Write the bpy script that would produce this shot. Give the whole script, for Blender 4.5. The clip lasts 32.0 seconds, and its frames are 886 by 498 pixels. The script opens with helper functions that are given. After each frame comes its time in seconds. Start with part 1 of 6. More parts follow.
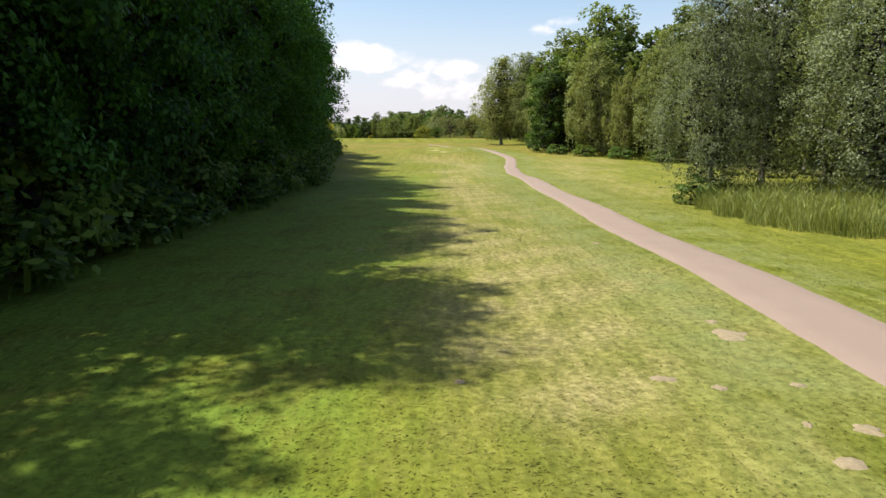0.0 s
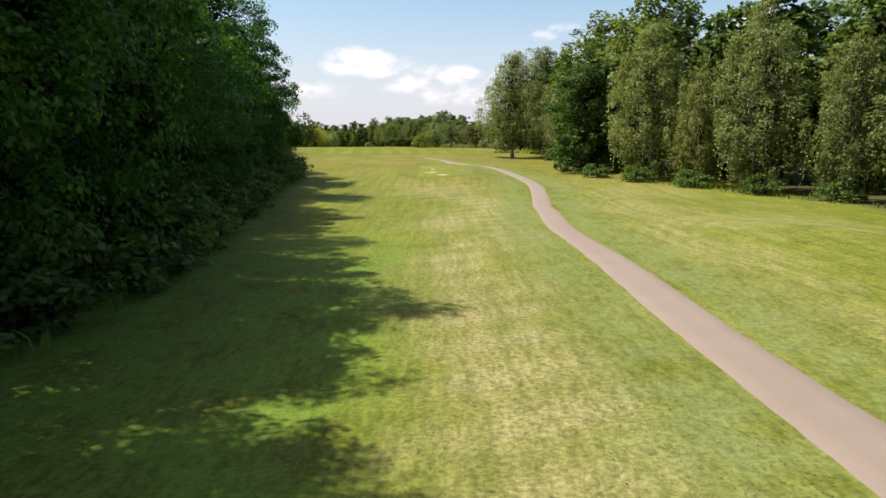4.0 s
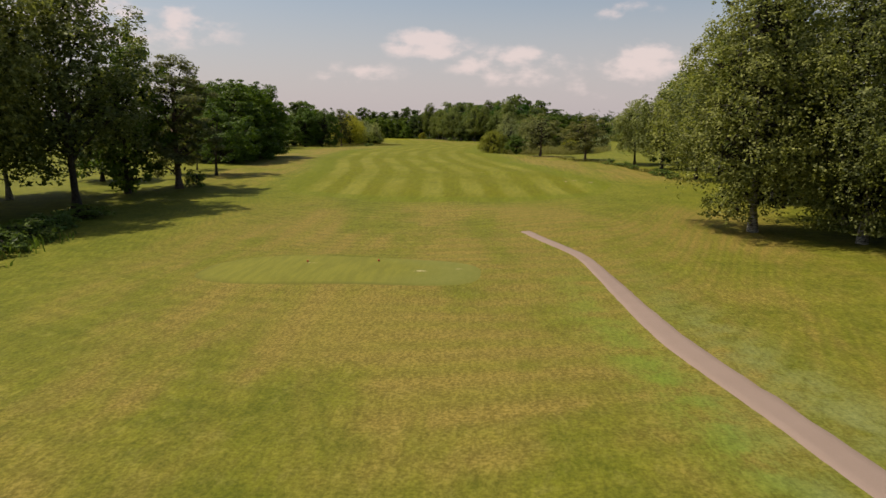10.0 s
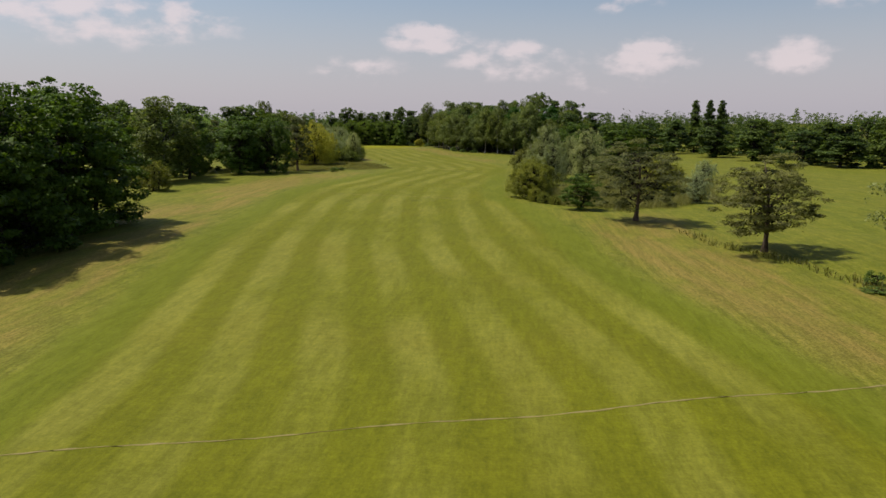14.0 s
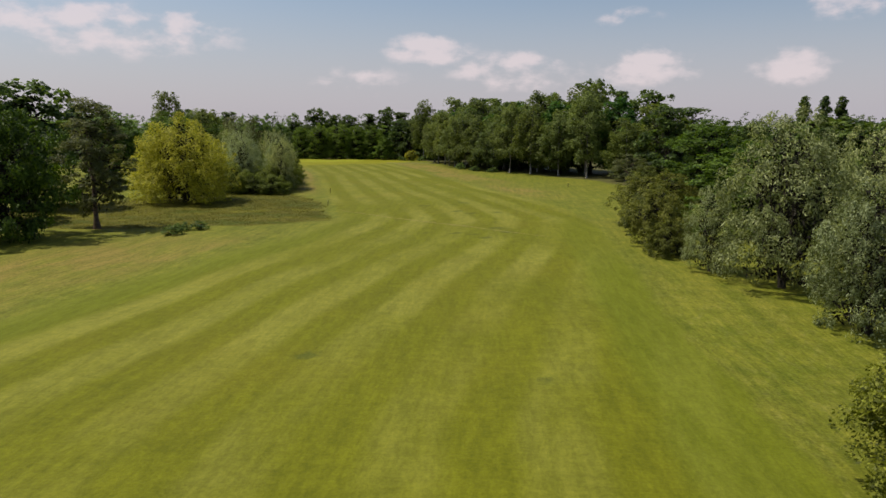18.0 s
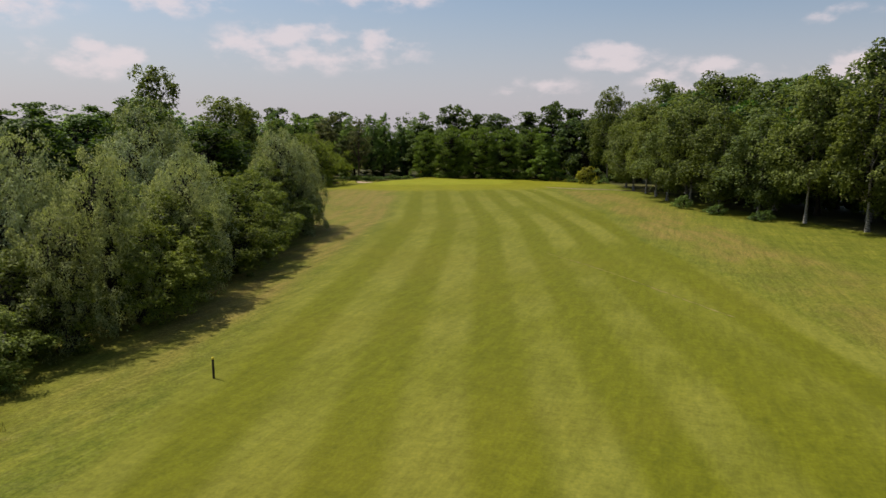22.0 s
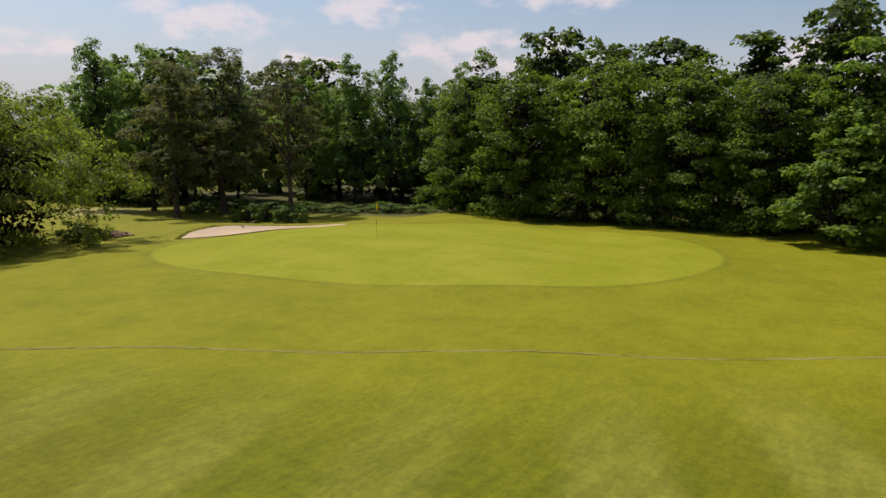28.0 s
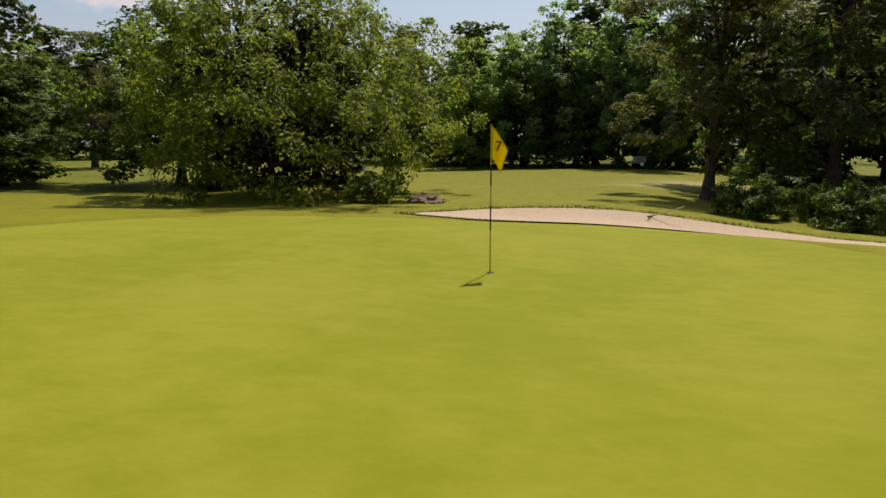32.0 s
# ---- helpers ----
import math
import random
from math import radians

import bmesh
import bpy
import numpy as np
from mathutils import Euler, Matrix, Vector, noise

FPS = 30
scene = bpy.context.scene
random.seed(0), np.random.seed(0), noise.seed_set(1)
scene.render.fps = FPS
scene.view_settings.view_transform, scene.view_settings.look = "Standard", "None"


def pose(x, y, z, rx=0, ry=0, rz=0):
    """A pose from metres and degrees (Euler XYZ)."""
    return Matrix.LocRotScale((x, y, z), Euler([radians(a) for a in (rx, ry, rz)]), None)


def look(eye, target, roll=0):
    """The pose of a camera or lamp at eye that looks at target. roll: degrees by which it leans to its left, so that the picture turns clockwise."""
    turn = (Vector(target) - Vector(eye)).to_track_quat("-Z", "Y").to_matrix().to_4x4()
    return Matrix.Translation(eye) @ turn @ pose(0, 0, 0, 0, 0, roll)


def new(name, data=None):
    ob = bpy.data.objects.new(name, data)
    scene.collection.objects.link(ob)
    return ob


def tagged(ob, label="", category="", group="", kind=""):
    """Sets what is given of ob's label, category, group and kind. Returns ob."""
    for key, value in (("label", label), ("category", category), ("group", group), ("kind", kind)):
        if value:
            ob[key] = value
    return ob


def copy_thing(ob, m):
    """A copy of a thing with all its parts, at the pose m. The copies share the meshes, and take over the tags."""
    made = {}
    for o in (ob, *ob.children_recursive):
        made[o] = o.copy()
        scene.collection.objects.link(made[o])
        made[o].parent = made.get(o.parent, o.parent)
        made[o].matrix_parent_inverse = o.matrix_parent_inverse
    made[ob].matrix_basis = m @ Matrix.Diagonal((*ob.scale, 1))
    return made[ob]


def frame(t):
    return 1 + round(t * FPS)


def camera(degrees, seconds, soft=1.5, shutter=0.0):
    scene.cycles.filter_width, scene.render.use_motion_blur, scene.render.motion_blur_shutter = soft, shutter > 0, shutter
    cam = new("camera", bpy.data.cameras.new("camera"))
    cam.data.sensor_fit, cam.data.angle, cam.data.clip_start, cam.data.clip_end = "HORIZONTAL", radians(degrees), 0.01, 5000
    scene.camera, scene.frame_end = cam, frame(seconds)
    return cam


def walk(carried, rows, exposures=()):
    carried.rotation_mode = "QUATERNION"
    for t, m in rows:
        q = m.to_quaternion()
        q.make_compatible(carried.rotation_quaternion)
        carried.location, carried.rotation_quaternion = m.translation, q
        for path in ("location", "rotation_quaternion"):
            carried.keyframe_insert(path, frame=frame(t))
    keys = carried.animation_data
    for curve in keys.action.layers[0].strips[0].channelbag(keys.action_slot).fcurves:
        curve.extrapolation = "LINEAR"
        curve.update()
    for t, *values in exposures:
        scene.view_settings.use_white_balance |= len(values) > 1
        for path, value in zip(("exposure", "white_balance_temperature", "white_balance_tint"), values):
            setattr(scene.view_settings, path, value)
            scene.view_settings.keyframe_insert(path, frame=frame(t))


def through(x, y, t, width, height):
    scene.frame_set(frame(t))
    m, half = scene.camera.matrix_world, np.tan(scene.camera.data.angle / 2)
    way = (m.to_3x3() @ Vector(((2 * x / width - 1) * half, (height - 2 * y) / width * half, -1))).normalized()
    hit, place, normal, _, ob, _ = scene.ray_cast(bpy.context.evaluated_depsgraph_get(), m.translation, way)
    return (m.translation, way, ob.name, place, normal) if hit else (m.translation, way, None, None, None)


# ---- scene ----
cam = camera(65.78, 32.0)
# seconds, x, y, z, heading (left positive), tilt (up positive), lean
ROWS = [
    (0, -0.00, -0.00, 3.00, -0.43, -9.05, 0.00),
    (0.5, 0.13, 2.27, 3.12, -0.43, -9.02, 0.01),
    (1, 0.26, 4.98, 3.23, -0.43, -8.98, 0.02),
    (1.5, 0.40, 7.96, 3.39, -0.42, -8.92, 0.01),
    (2, 0.43, 11.12, 3.60, -0.42, -8.85, 0.02),
    (2.5, 0.49, 14.48, 3.83, -0.38, -8.78, 0.03),
    (3, 0.51, 17.99, 4.04, -0.35, -8.72, 0.02),
    (3.5, 0.48, 21.60, 4.20, -0.36, -8.68, 0.05),
    (5.5, 0.59, 41.75, 4.93, 0.47, -8.54, -0.05),
    (6, 0.47, 47.56, 5.30, 1.09, -8.62, -0.05),
    (6.5, 0.27, 53.80, 5.75, 2.21, -8.71, -0.05),
    (7, 0.02, 60.66, 6.33, 3.86, -8.84, -0.00),
    (7.5, -0.35, 67.62, 7.11, 4.66, -9.05, -0.07),
    (8, -0.73, 74.97, 7.12, 4.67, -9.26, -0.01),
    (8.5, -1.13, 81.85, 7.02, 4.63, -9.48, 0.05),
    (9, -1.89, 89.61, 7.16, 4.60, -9.77, 0.06),
    (9.5, -2.93, 96.84, 8.05, 4.63, -9.97, -0.04),
    (10, -4.00, 104.36, 9.33, 4.68, -10.10, -0.01),
    (10.5, -4.83, 111.66, 10.67, 4.72, -10.23, 0.00),
    (11, -5.60, 119.24, 11.79, 4.74, -10.35, 0.03),
    (11.5, -6.36, 126.45, 12.83, 4.73, -10.48, -0.06),
    (12, -7.13, 134.62, 13.67, 4.73, -10.55, -0.04),
    (12.5, -7.91, 143.36, 14.25, 4.72, -10.61, -0.02),
    (13, -8.62, 153.18, 14.31, 4.75, -10.61, 0.01),
    (13.5, -9.41, 163.10, 14.15, 4.69, -10.61, 0.00),
    (14, -10.20, 173.84, 13.85, 4.69, -10.54, 0.01),
    (14.5, -11.09, 184.32, 13.63, 4.65, -10.54, 0.03),
    (16.5, -14.78, 230.99, 12.53, 4.82, -10.03, 0.01),
    (17, -15.80, 241.27, 12.39, 4.77, -9.90, -0.01),
    (17.5, -16.77, 251.09, 12.26, 4.74, -9.79, -0.05),
    (18, -17.64, 261.59, 12.01, 4.74, -9.68, -0.08),
    (18.5, -18.41, 271.44, 11.92, 4.80, -9.59, 0.03),
    (19, -19.16, 281.67, 11.89, 5.67, -9.48, 0.00),
    (19.5, -19.98, 291.45, 11.80, 8.35, -9.40, -0.02),
    (20, -20.88, 301.69, 11.72, 11.12, -9.32, 0.02),
    (20.5, -22.01, 311.54, 11.64, 13.78, -9.22, 0.04),
    (21, -23.43, 321.65, 11.54, 16.04, -9.14, 0.05),
    (21.5, -25.18, 331.32, 11.42, 17.87, -9.05, 0.06),
    (22, -27.27, 341.19, 11.33, 19.48, -8.94, 0.00),
    (22.5, -29.64, 350.72, 11.24, 20.87, -8.86, -0.02),
    (23, -32.56, 360.46, 11.17, 20.91, -8.78, -0.02),
    (23.5, -35.45, 369.70, 11.12, 20.95, -8.68, -0.04),
    (24, -38.55, 379.12, 11.19, 21.02, -8.60, 0.02),
    (24.5, -41.84, 388.02, 11.18, 20.98, -8.50, 0.03),
    (25, -45.28, 397.15, 11.15, 20.99, -8.36, 0.04),
    (25.5, -48.45, 405.88, 11.21, 20.99, -8.27, 0.06),
    (27.5, -52.83, 437.25, 9.19, 29.33, -8.47, -0.11),
    (28, -53.67, 444.58, 8.54, 34.02, -8.62, -0.10),
    (28.5, -54.97, 451.49, 7.63, 41.02, -8.49, -0.10),
    (29, -56.99, 458.32, 7.12, 50.47, -8.72, 0.00),
    (29.5, -59.48, 464.24, 6.58, 60.03, -8.81, 0.03),
    (30, -62.07, 469.09, 6.14, 69.30, -8.90, 0.04),
    (30.5, -64.52, 472.78, 5.76, 78.52, -8.89, 0.07),
    (31, -66.66, 475.39, 5.38, 87.79, -8.92, 0.09),
    (31.5, -68.69, 477.37, 5.12, 97.97, -8.84, 0.06),
    (32, -70.43, 478.76, 4.94, 107.84, -8.77, 0.00),
]
EXPOSURES = [(0, 0.85, 6500, 6), (3.5, 0.78, 6450, 4), (6, 0.5, 6350, 6), (7, 0.45, 6900, 10), (8, 0.36, 7600, 12), (9, 0.14, 7700, 13), (10, 0.05, 7300, 12), (11.5, -0.04, 6600, 10), (17.5, 0.02, 6600, 10), (18.5, -0.08, 6600, 10), (20, -0.17, 6600, 9), (21, -0.1, 6600, 9), (22, 0.0, 6600, 10), (23.5, -0.02, 6600, 10), (25, -0.18, 6600, 10), (27.5, 0.02, 6600, 10), (28.5, 0.1, 6700, 11), (30, 0.04, 6800, 11), (32, 0.05, 6800, 10)]
walk(cam, [(t, pose(x, y, z, 90 + tilt, 0, turn) @ pose(0, 0, 0, 0, 0, -lean)) for t, x, y, z, turn, tilt, lean in ROWS], EXPOSURES)

# ---------------------------------------------------------------- sky and sun
SUN_HEIGHT, SUN_SIDE = 61.0, 84.0      # degrees above the horizon; degrees from ahead (+y) towards -x
world = bpy.data.worlds.new("sky")
scene.world = world
world.use_nodes = True
wn, wl = world.node_tree.nodes, world.node_tree.links
wn.clear()
out = wn.new("ShaderNodeOutputWorld")
back = wn.new("ShaderNodeBackground")
sky = wn.new("ShaderNodeTexSky")
sky.sky_type, sky.sun_disc = "NISHITA", False
sky.sun_elevation, sky.sun_rotation = radians(SUN_HEIGHT), radians(-SUN_SIDE)
sky.air_density, sky.dust_density, sky.ozone_density = 1.0, 2.2, 1.5
back.inputs["Strength"].default_value = 0.112


def node(tree, kind, **inputs):
    n = tree.nodes.new(kind)
    for k, v in inputs.items():
        n.inputs[k].default_value = v
    return n


def math_node(tree, op, a, b=None, c=None, clamp=False):
    n = tree.nodes.new("ShaderNodeMath")
    n.operation, n.use_clamp = op, clamp
    for i, v in enumerate((a, b, c)):
        if v is None:
            continue
        if isinstance(v, (int, float)):
            n.inputs[i].default_value = v
        else:
            tree.links.new(v, n.inputs[i])
    return n.outputs[0]


def mix_node(tree, fac, a, b, blend="MIX"):
    n = tree.nodes.new("ShaderNodeMix")
    n.data_type, n.blend_type = "RGBA", blend
    for i, v in ((0, fac), (6, a), (7, b)):
        if isinstance(v, (int, float)):
            n.inputs[i].default_value = v
        elif isinstance(v, tuple):
            n.inputs[i].default_value = (*v, 1.0)[:4]
        else:
            tree.links.new(v, n.inputs[i])
    return n.outputs[2]


def ramp_node(tree, fac, stops):
    n = tree.nodes.new("ShaderNodeMapRange")
    n.interpolation_type = "SMOOTHSTEP"
    n.inputs[1].default_value, n.inputs[2].default_value = stops
    tree.links.new(fac, n.inputs[0])
    return n.outputs[0]


def noise_node(tree, vector, scale, detail=4.0, rough=0.55):
    n = tree.nodes.new("ShaderNodeTexNoise")
    n.inputs["Scale"].default_value, n.inputs["Detail"].default_value, n.inputs["Roughness"].default_value = scale, detail, rough
    if vector is not None:
        tree.links.new(vector, n.inputs["Vector"])
    return n.outputs["Fac"]


# small fair-weather clouds: heading (left positive), height, half width, half height in degrees, density
CLOUDS = [(29.5, 7.4, 7.8, 1.72, 0.8), (24.0, 11.8, 6.6, 1.26, 0.75), (40.0, 10.5, 3.8, 1.15, 0.8), (5.9, 6.5, 3.0, 1.09, 1.0), (-1.3, 4.9, 4.8, 1.38, 0.75),
          (-11.5, 5.1, 3.5, 1.38, 0.8), (-21.5, 4.7, 2.5, 1.15, 0.85), (-9.4, 8.8, 2.4, 0.63, 0.55), (-24.5, 8.9, 2.9, 0.92, 0.7), (11.5, 4.1, 3.6, 1.03, 0.5),
          (46.0, 6.1, 4.2, 1.38, 0.8), (53.0, 9.5, 5.4, 1.61, 0.7), (66.0, 7.0, 4.8, 1.15, 0.7), (-8.5, 3.1, 3.6, 0.92, 0.45), (80.0, 8.5, 6.0, 1.38, 0.6),
          (96.0, 6.5, 4.8, 1.84, 0.7), (-40.0, 6.5, 4.8, 1.49, 0.8), (-60.0, 9.5, 6.0, 1.84, 0.8), (130.0, 11.5, 7.2, 2.3, 0.8), (170.0, 7.5, 6.0, 2.07, 0.8),
          (-110.0, 10.5, 7.2, 2.3, 0.8)]
wt = world.node_tree
coord = wn.new("ShaderNodeTexCoord")
puff = wn.new("ShaderNodeTexNoise")
puff.inputs["Scale"].default_value, puff.inputs["Detail"].default_value, puff.inputs["Roughness"].default_value = 22.0, 7.0, 0.54
stretch = wn.new("ShaderNodeMapping")
stretch.inputs["Scale"].default_value = (1.0, 1.0, 1.9)
wl.new(coord.outputs["Generated"], stretch.inputs["Vector"])
wl.new(stretch.outputs[0], puff.inputs["Vector"])
cover = None
for turn, height, half_w, half_h, density in CLOUDS:
    middle = Vector((-math.sin(radians(turn)) * math.cos(radians(height)), math.cos(radians(turn)) * math.cos(radians(height)), math.sin(radians(height))))
    side = wn.new("ShaderNodeVectorMath")
    side.operation = "SUBTRACT"
    side.inputs[1].default_value = middle
    wl.new(coord.outputs["Generated"], side.inputs[0])
    size = wn.new("ShaderNodeVectorMath")
    size.operation = "MULTIPLY"
    size.inputs[1].default_value = (1 / math.radians(half_w), 1 / math.radians(half_w), 1 / math.radians(half_h))
    wl.new(side.outputs[0], size.inputs[0])
    far = wn.new("ShaderNodeVectorMath")
    far.operation = "LENGTH"
    wl.new(size.outputs[0], far.inputs[0])
    body = math_node(wt, "MULTIPLY", math_node(wt, "SUBTRACT", 1.55, far.outputs["Value"], clamp=True), density)
    cover = body if cover is None else math_node(wt, "MAXIMUM", cover, body)
ragged = math_node(wt, "ADD", cover, math_node(wt, "MULTIPLY", math_node(wt, "SUBTRACT", puff.outputs["Fac"], 0.5), 2.7))
shown = math_node(wt, "MULTIPLY", ramp_node(wt, ragged, (0.25, 1.05)), ramp_node(wt, cover, (0.0, 0.55)), clamp=True)
axes = wn.new("ShaderNodeSeparateXYZ")
wl.new(coord.outputs["Generated"], axes.inputs[0])
haze = math_node(wt, "SUBTRACT", 1.0, ramp_node(wt, axes.outputs["Z"], (0.01, 0.22)))
pale = mix_node(wt, math_node(wt, "MULTIPLY", haze, 0.75), sky.outputs[0], (4.9, 4.6, 5.25))
cloudy = mix_node(wt, math_node(wt, "MULTIPLY", shown, 0.66), pale, (7.4, 6.4, 6.6))
wl.new(cloudy, back.inputs["Color"])
wl.new(back.outputs[0], out.inputs["Surface"])

sun = new("sun", bpy.data.lights.new("sun", "SUN"))
sun.data.energy, sun.data.angle, sun.data.color = 4.8, radians(0.6), (1.0, 0.94, 0.82)
sun_from = Vector((-math.sin(radians(SUN_SIDE)) * math.cos(radians(SUN_HEIGHT)), math.cos(radians(SUN_SIDE)) * math.cos(radians(SUN_HEIGHT)), math.sin(radians(SUN_HEIGHT))))
sun.matrix_world = look(sun_from * 300, (0, 0, 0))


# ---------------------------------------------------------------- materials
def material(name, rough=0.9):
    m = bpy.data.materials.new(name)
    m.use_nodes = True
    t = m.node_tree
    p = t.nodes["Principled BSDF"]
    p.inputs["Roughness"].default_value = rough
    p.inputs["Specular IOR Level"].default_value = 0.25
    return m, t, p


def bumped(t, p, height, strength, distance):
    b = t.nodes.new("ShaderNodeBump")
    b.inputs["Strength"].default_value, b.inputs["Distance"].default_value = strength, distance
    t.links.new(height, b.inputs["Height"])
    t.links.new(b.outputs[0], p.inputs["Normal"])


def position(t):
    return t.nodes.new("ShaderNodeNewGeometry").outputs["Position"]


def attribute(t, name):
    n = t.nodes.new("ShaderNodeAttribute")
    n.attribute_name = name
    return n.outputs["Fac"]


def stretched(t, vector, scale):
    n = t.nodes.new("ShaderNodeMapping")
    n.inputs["Scale"].default_value = scale
    t.links.new(vector, n.inputs["Vector"])
    return n.outputs[0]


def plain(name, colour, rough=0.7, vary=0.25, scale=12.0, bump=0.0, metal=0.0):
    m, t, p = material(name, rough)
    where = position(t)
    n = noise_node(t, where, scale)
    dark = tuple(c * (1 - vary) for c in colour)
    light = tuple(min(1, c * (1 + vary)) for c in colour)
    t.links.new(mix_node(t, n, dark, light), p.inputs["Base Color"])
    p.inputs["Metallic"].default_value = metal
    if bump:
        bumped(t, p, n, bump, 0.02)
    return m


def foliage(name, dark, light, through=0.42, rough=0.55):
    """Leaves: colour varies leaf by leaf and tree by tree; light passes through them."""
    m, t, p = material(name, rough)
    geo = t.nodes.new("ShaderNodeNewGeometry")
    info = t.nodes.new("ShaderNodeObjectInfo")
    patch = noise_node(t, geo.outputs["Position"], 0.55, 3.0)
    fac = math_node(t, "ADD", math_node(t, "MULTIPLY", geo.outputs["Random Per Island"], 0.6), math_node(t, "MULTIPLY", patch, 0.5))
    fac = math_node(t, "ADD", fac, math_node(t, "MULTIPLY", math_node(t, "SUBTRACT", info.outputs["Random"], 0.5), 0.25), clamp=True)
    fac = ramp_node(t, fac, (0.2, 0.9))
    colour = mix_node(t, fac, tuple(c * 0.5 for c in dark), tuple(c * 1.22 for c in light))
    hue = math_node(t, "FRACT", math_node(t, "MULTIPLY", info.outputs["Random"], 7.3))
    colour = mix_node(t, 1.0, colour, mix_node(t, hue, (0.88, 0.96, 1.12), (1.12, 1.06, 0.80)), "MULTIPLY")
    t.links.new(colour, p.inputs["Base Color"])
    p.inputs["Specular IOR Level"].default_value = 0.16
    glow = t.nodes.new("ShaderNodeBsdfTranslucent")
    t.links.new(mix_node(t, 0.6, colour, (light[0] * 1.9, light[1] * 2.0, light[2] * 0.8)), glow.inputs["Color"])
    mix = t.nodes.new("ShaderNodeMixShader")
    mix.inputs[0].default_value = through * 0.78
    t.links.new(p.outputs[0], mix.inputs[1])
    t.links.new(glow.outputs[0], mix.inputs[2])
    t.links.new(mix.outputs[0], t.nodes["Material Output"].inputs["Surface"])
    return m


def bark(name, dark, light, scale=(9.0, 9.0, 2.5)):
    m, t, p = material(name, 0.95)
    n = noise_node(t, stretched(t, position(t), scale), 1.6, 6.0, 0.7)
    t.links.new(mix_node(t, ramp_node(t, n, (0.35, 0.65)), dark, light), p.inputs["Base Color"])
    bumped(t, p, n, 0.6, 0.03)
    return m


LEAF_MAPLE = foliage("maple_leaf", (0.012, 0.044, 0.009), (0.062, 0.140, 0.020), 0.42)
# leaf brightened in its colour for crowns lit from behind near the green
LEAF_BACKLIT = foliage("backlit_leaf", (0.042, 0.088, 0.024), (0.170, 0.244, 0.070), 0.62)
# paler still: the light on the far limes is put into their leaf colour
LEAF_BACKLIT_FAR = foliage("backlit_far_leaf", (0.060, 0.108, 0.038), (0.205, 0.285, 0.105), 0.7)
LEAF_THICKET = foliage("thicket_willow_leaf", (0.032, 0.056, 0.006), (0.165, 0.198, 0.032))
LEAF_OAK = foliage("oak_leaf", (0.016, 0.042, 0.004), (0.080, 0.130, 0.013), 0.38)
LEAF_BIRCH = foliage("birch_leaf", (0.046, 0.068, 0.018), (0.205, 0.222, 0.076), 0.42)
LEAF_SILVER_BIRCH = foliage("silver_birch_leaf", (0.046, 0.064, 0.028), (0.205, 0.224, 0.125), 0.42)
LEAF_WOOD_BIRCH = foliage("wood_birch_leaf", (0.034, 0.058, 0.012), (0.150, 0.180, 0.046), 0.42)
LEAF_PINE = foliage("pine_needle", (0.034, 0.046, 0.016), (0.155, 0.160, 0.062), 0.5)
LEAF_GREY = foliage("grey_willow_leaf", (0.028, 0.044, 0.012), (0.300, 0.325, 0.155))
LEAF_GOLD = foliage("golden_willow_leaf", (0.104, 0.116, 0.012), (0.350, 0.342, 0.038))
LEAF_SALLOW = foliage("sallow_leaf", (0.056, 0.070, 0.006), (0.195, 0.205, 0.026))
LEAF_BROOM = foliage("broom_leaf", (0.14, 0.14, 0.012), (0.36, 0.33, 0.03))
LEAF_FAR = foliage("far_leaf", (0.021, 0.044, 0.009), (0.092, 0.132, 0.026), 0.42)
LEAF_HORNBEAM = foliage("hornbeam_leaf", (0.024, 0.056, 0.007), (0.142, 0.204, 0.029), 0.56)
LEAF_CRACK = foliage("crack_willow_leaf", (0.046, 0.074, 0.011), (0.180, 0.218, 0.040), 0.64)
# sallow leaf darkened: a cloud's shadow put into the colour
LEAF_SALLOW_SHADED = foliage("shaded_sallow_leaf", (0.034, 0.048, 0.008), (0.140, 0.148, 0.028))
LEAF_REED = foliage("reed_leaf", (0.095, 0.115, 0.030), (0.210, 0.200, 0.070), 0.35)
LEAF_GRASS = foliage("tall_grass", (0.085, 0.125, 0.018), (0.230, 0.235, 0.060), 0.35)
LEAF_NETTLE = foliage("undergrowth_leaf", (0.036, 0.070, 0.014), (0.115, 0.170, 0.036))
LEAF_HERB = foliage("heath_herb", (0.050, 0.060, 0.006), (0.150, 0.130, 0.022), 0.35)
LEAF_HEATH = foliage("heath_grass", (0.115, 0.120, 0.018), (0.180, 0.160, 0.040), 0.35)
BARK_DARK = bark("dark_bark", (0.020, 0.016, 0.012), (0.075, 0.060, 0.045))
BARK_BIRCH = bark("birch_bark", (0.045, 0.040, 0.035), (0.42, 0.39, 0.34), (3.0, 3.0, 9.0))
# near-black filler colour: paints the shade deep inside a crown
INNER_SHADE = bark("inner_crown_shade", (0.010, 0.009, 0.006), (0.030, 0.026, 0.016))
BARK_PINE = bark("pine_bark", (0.045, 0.030, 0.020), (0.170, 0.120, 0.085))

# mown turf: one sheet, told apart by distances from the edges of the mown areas
TURF, tt, tp = material("mown_turf", 0.85)
where = position(tt)
fine = noise_node(tt, where, 9.0, 5.0, 0.7)
grain = noise_node(tt, stretched(tt, where, (7.0, 2.2, 7.0)), 1.0, 4.0, 0.65)
blotch = noise_node(tt, stretched(tt, where, (0.16, 0.075, 0.1)), 1.0, 5.0, 0.62)
patchy = noise_node(tt, where, 0.55, 4.0, 0.6)
wobble = math_node(tt, "MULTIPLY", math_node(tt, "SUBTRACT", noise_node(tt, where, 0.35, 3.0), 0.5), 1.6)
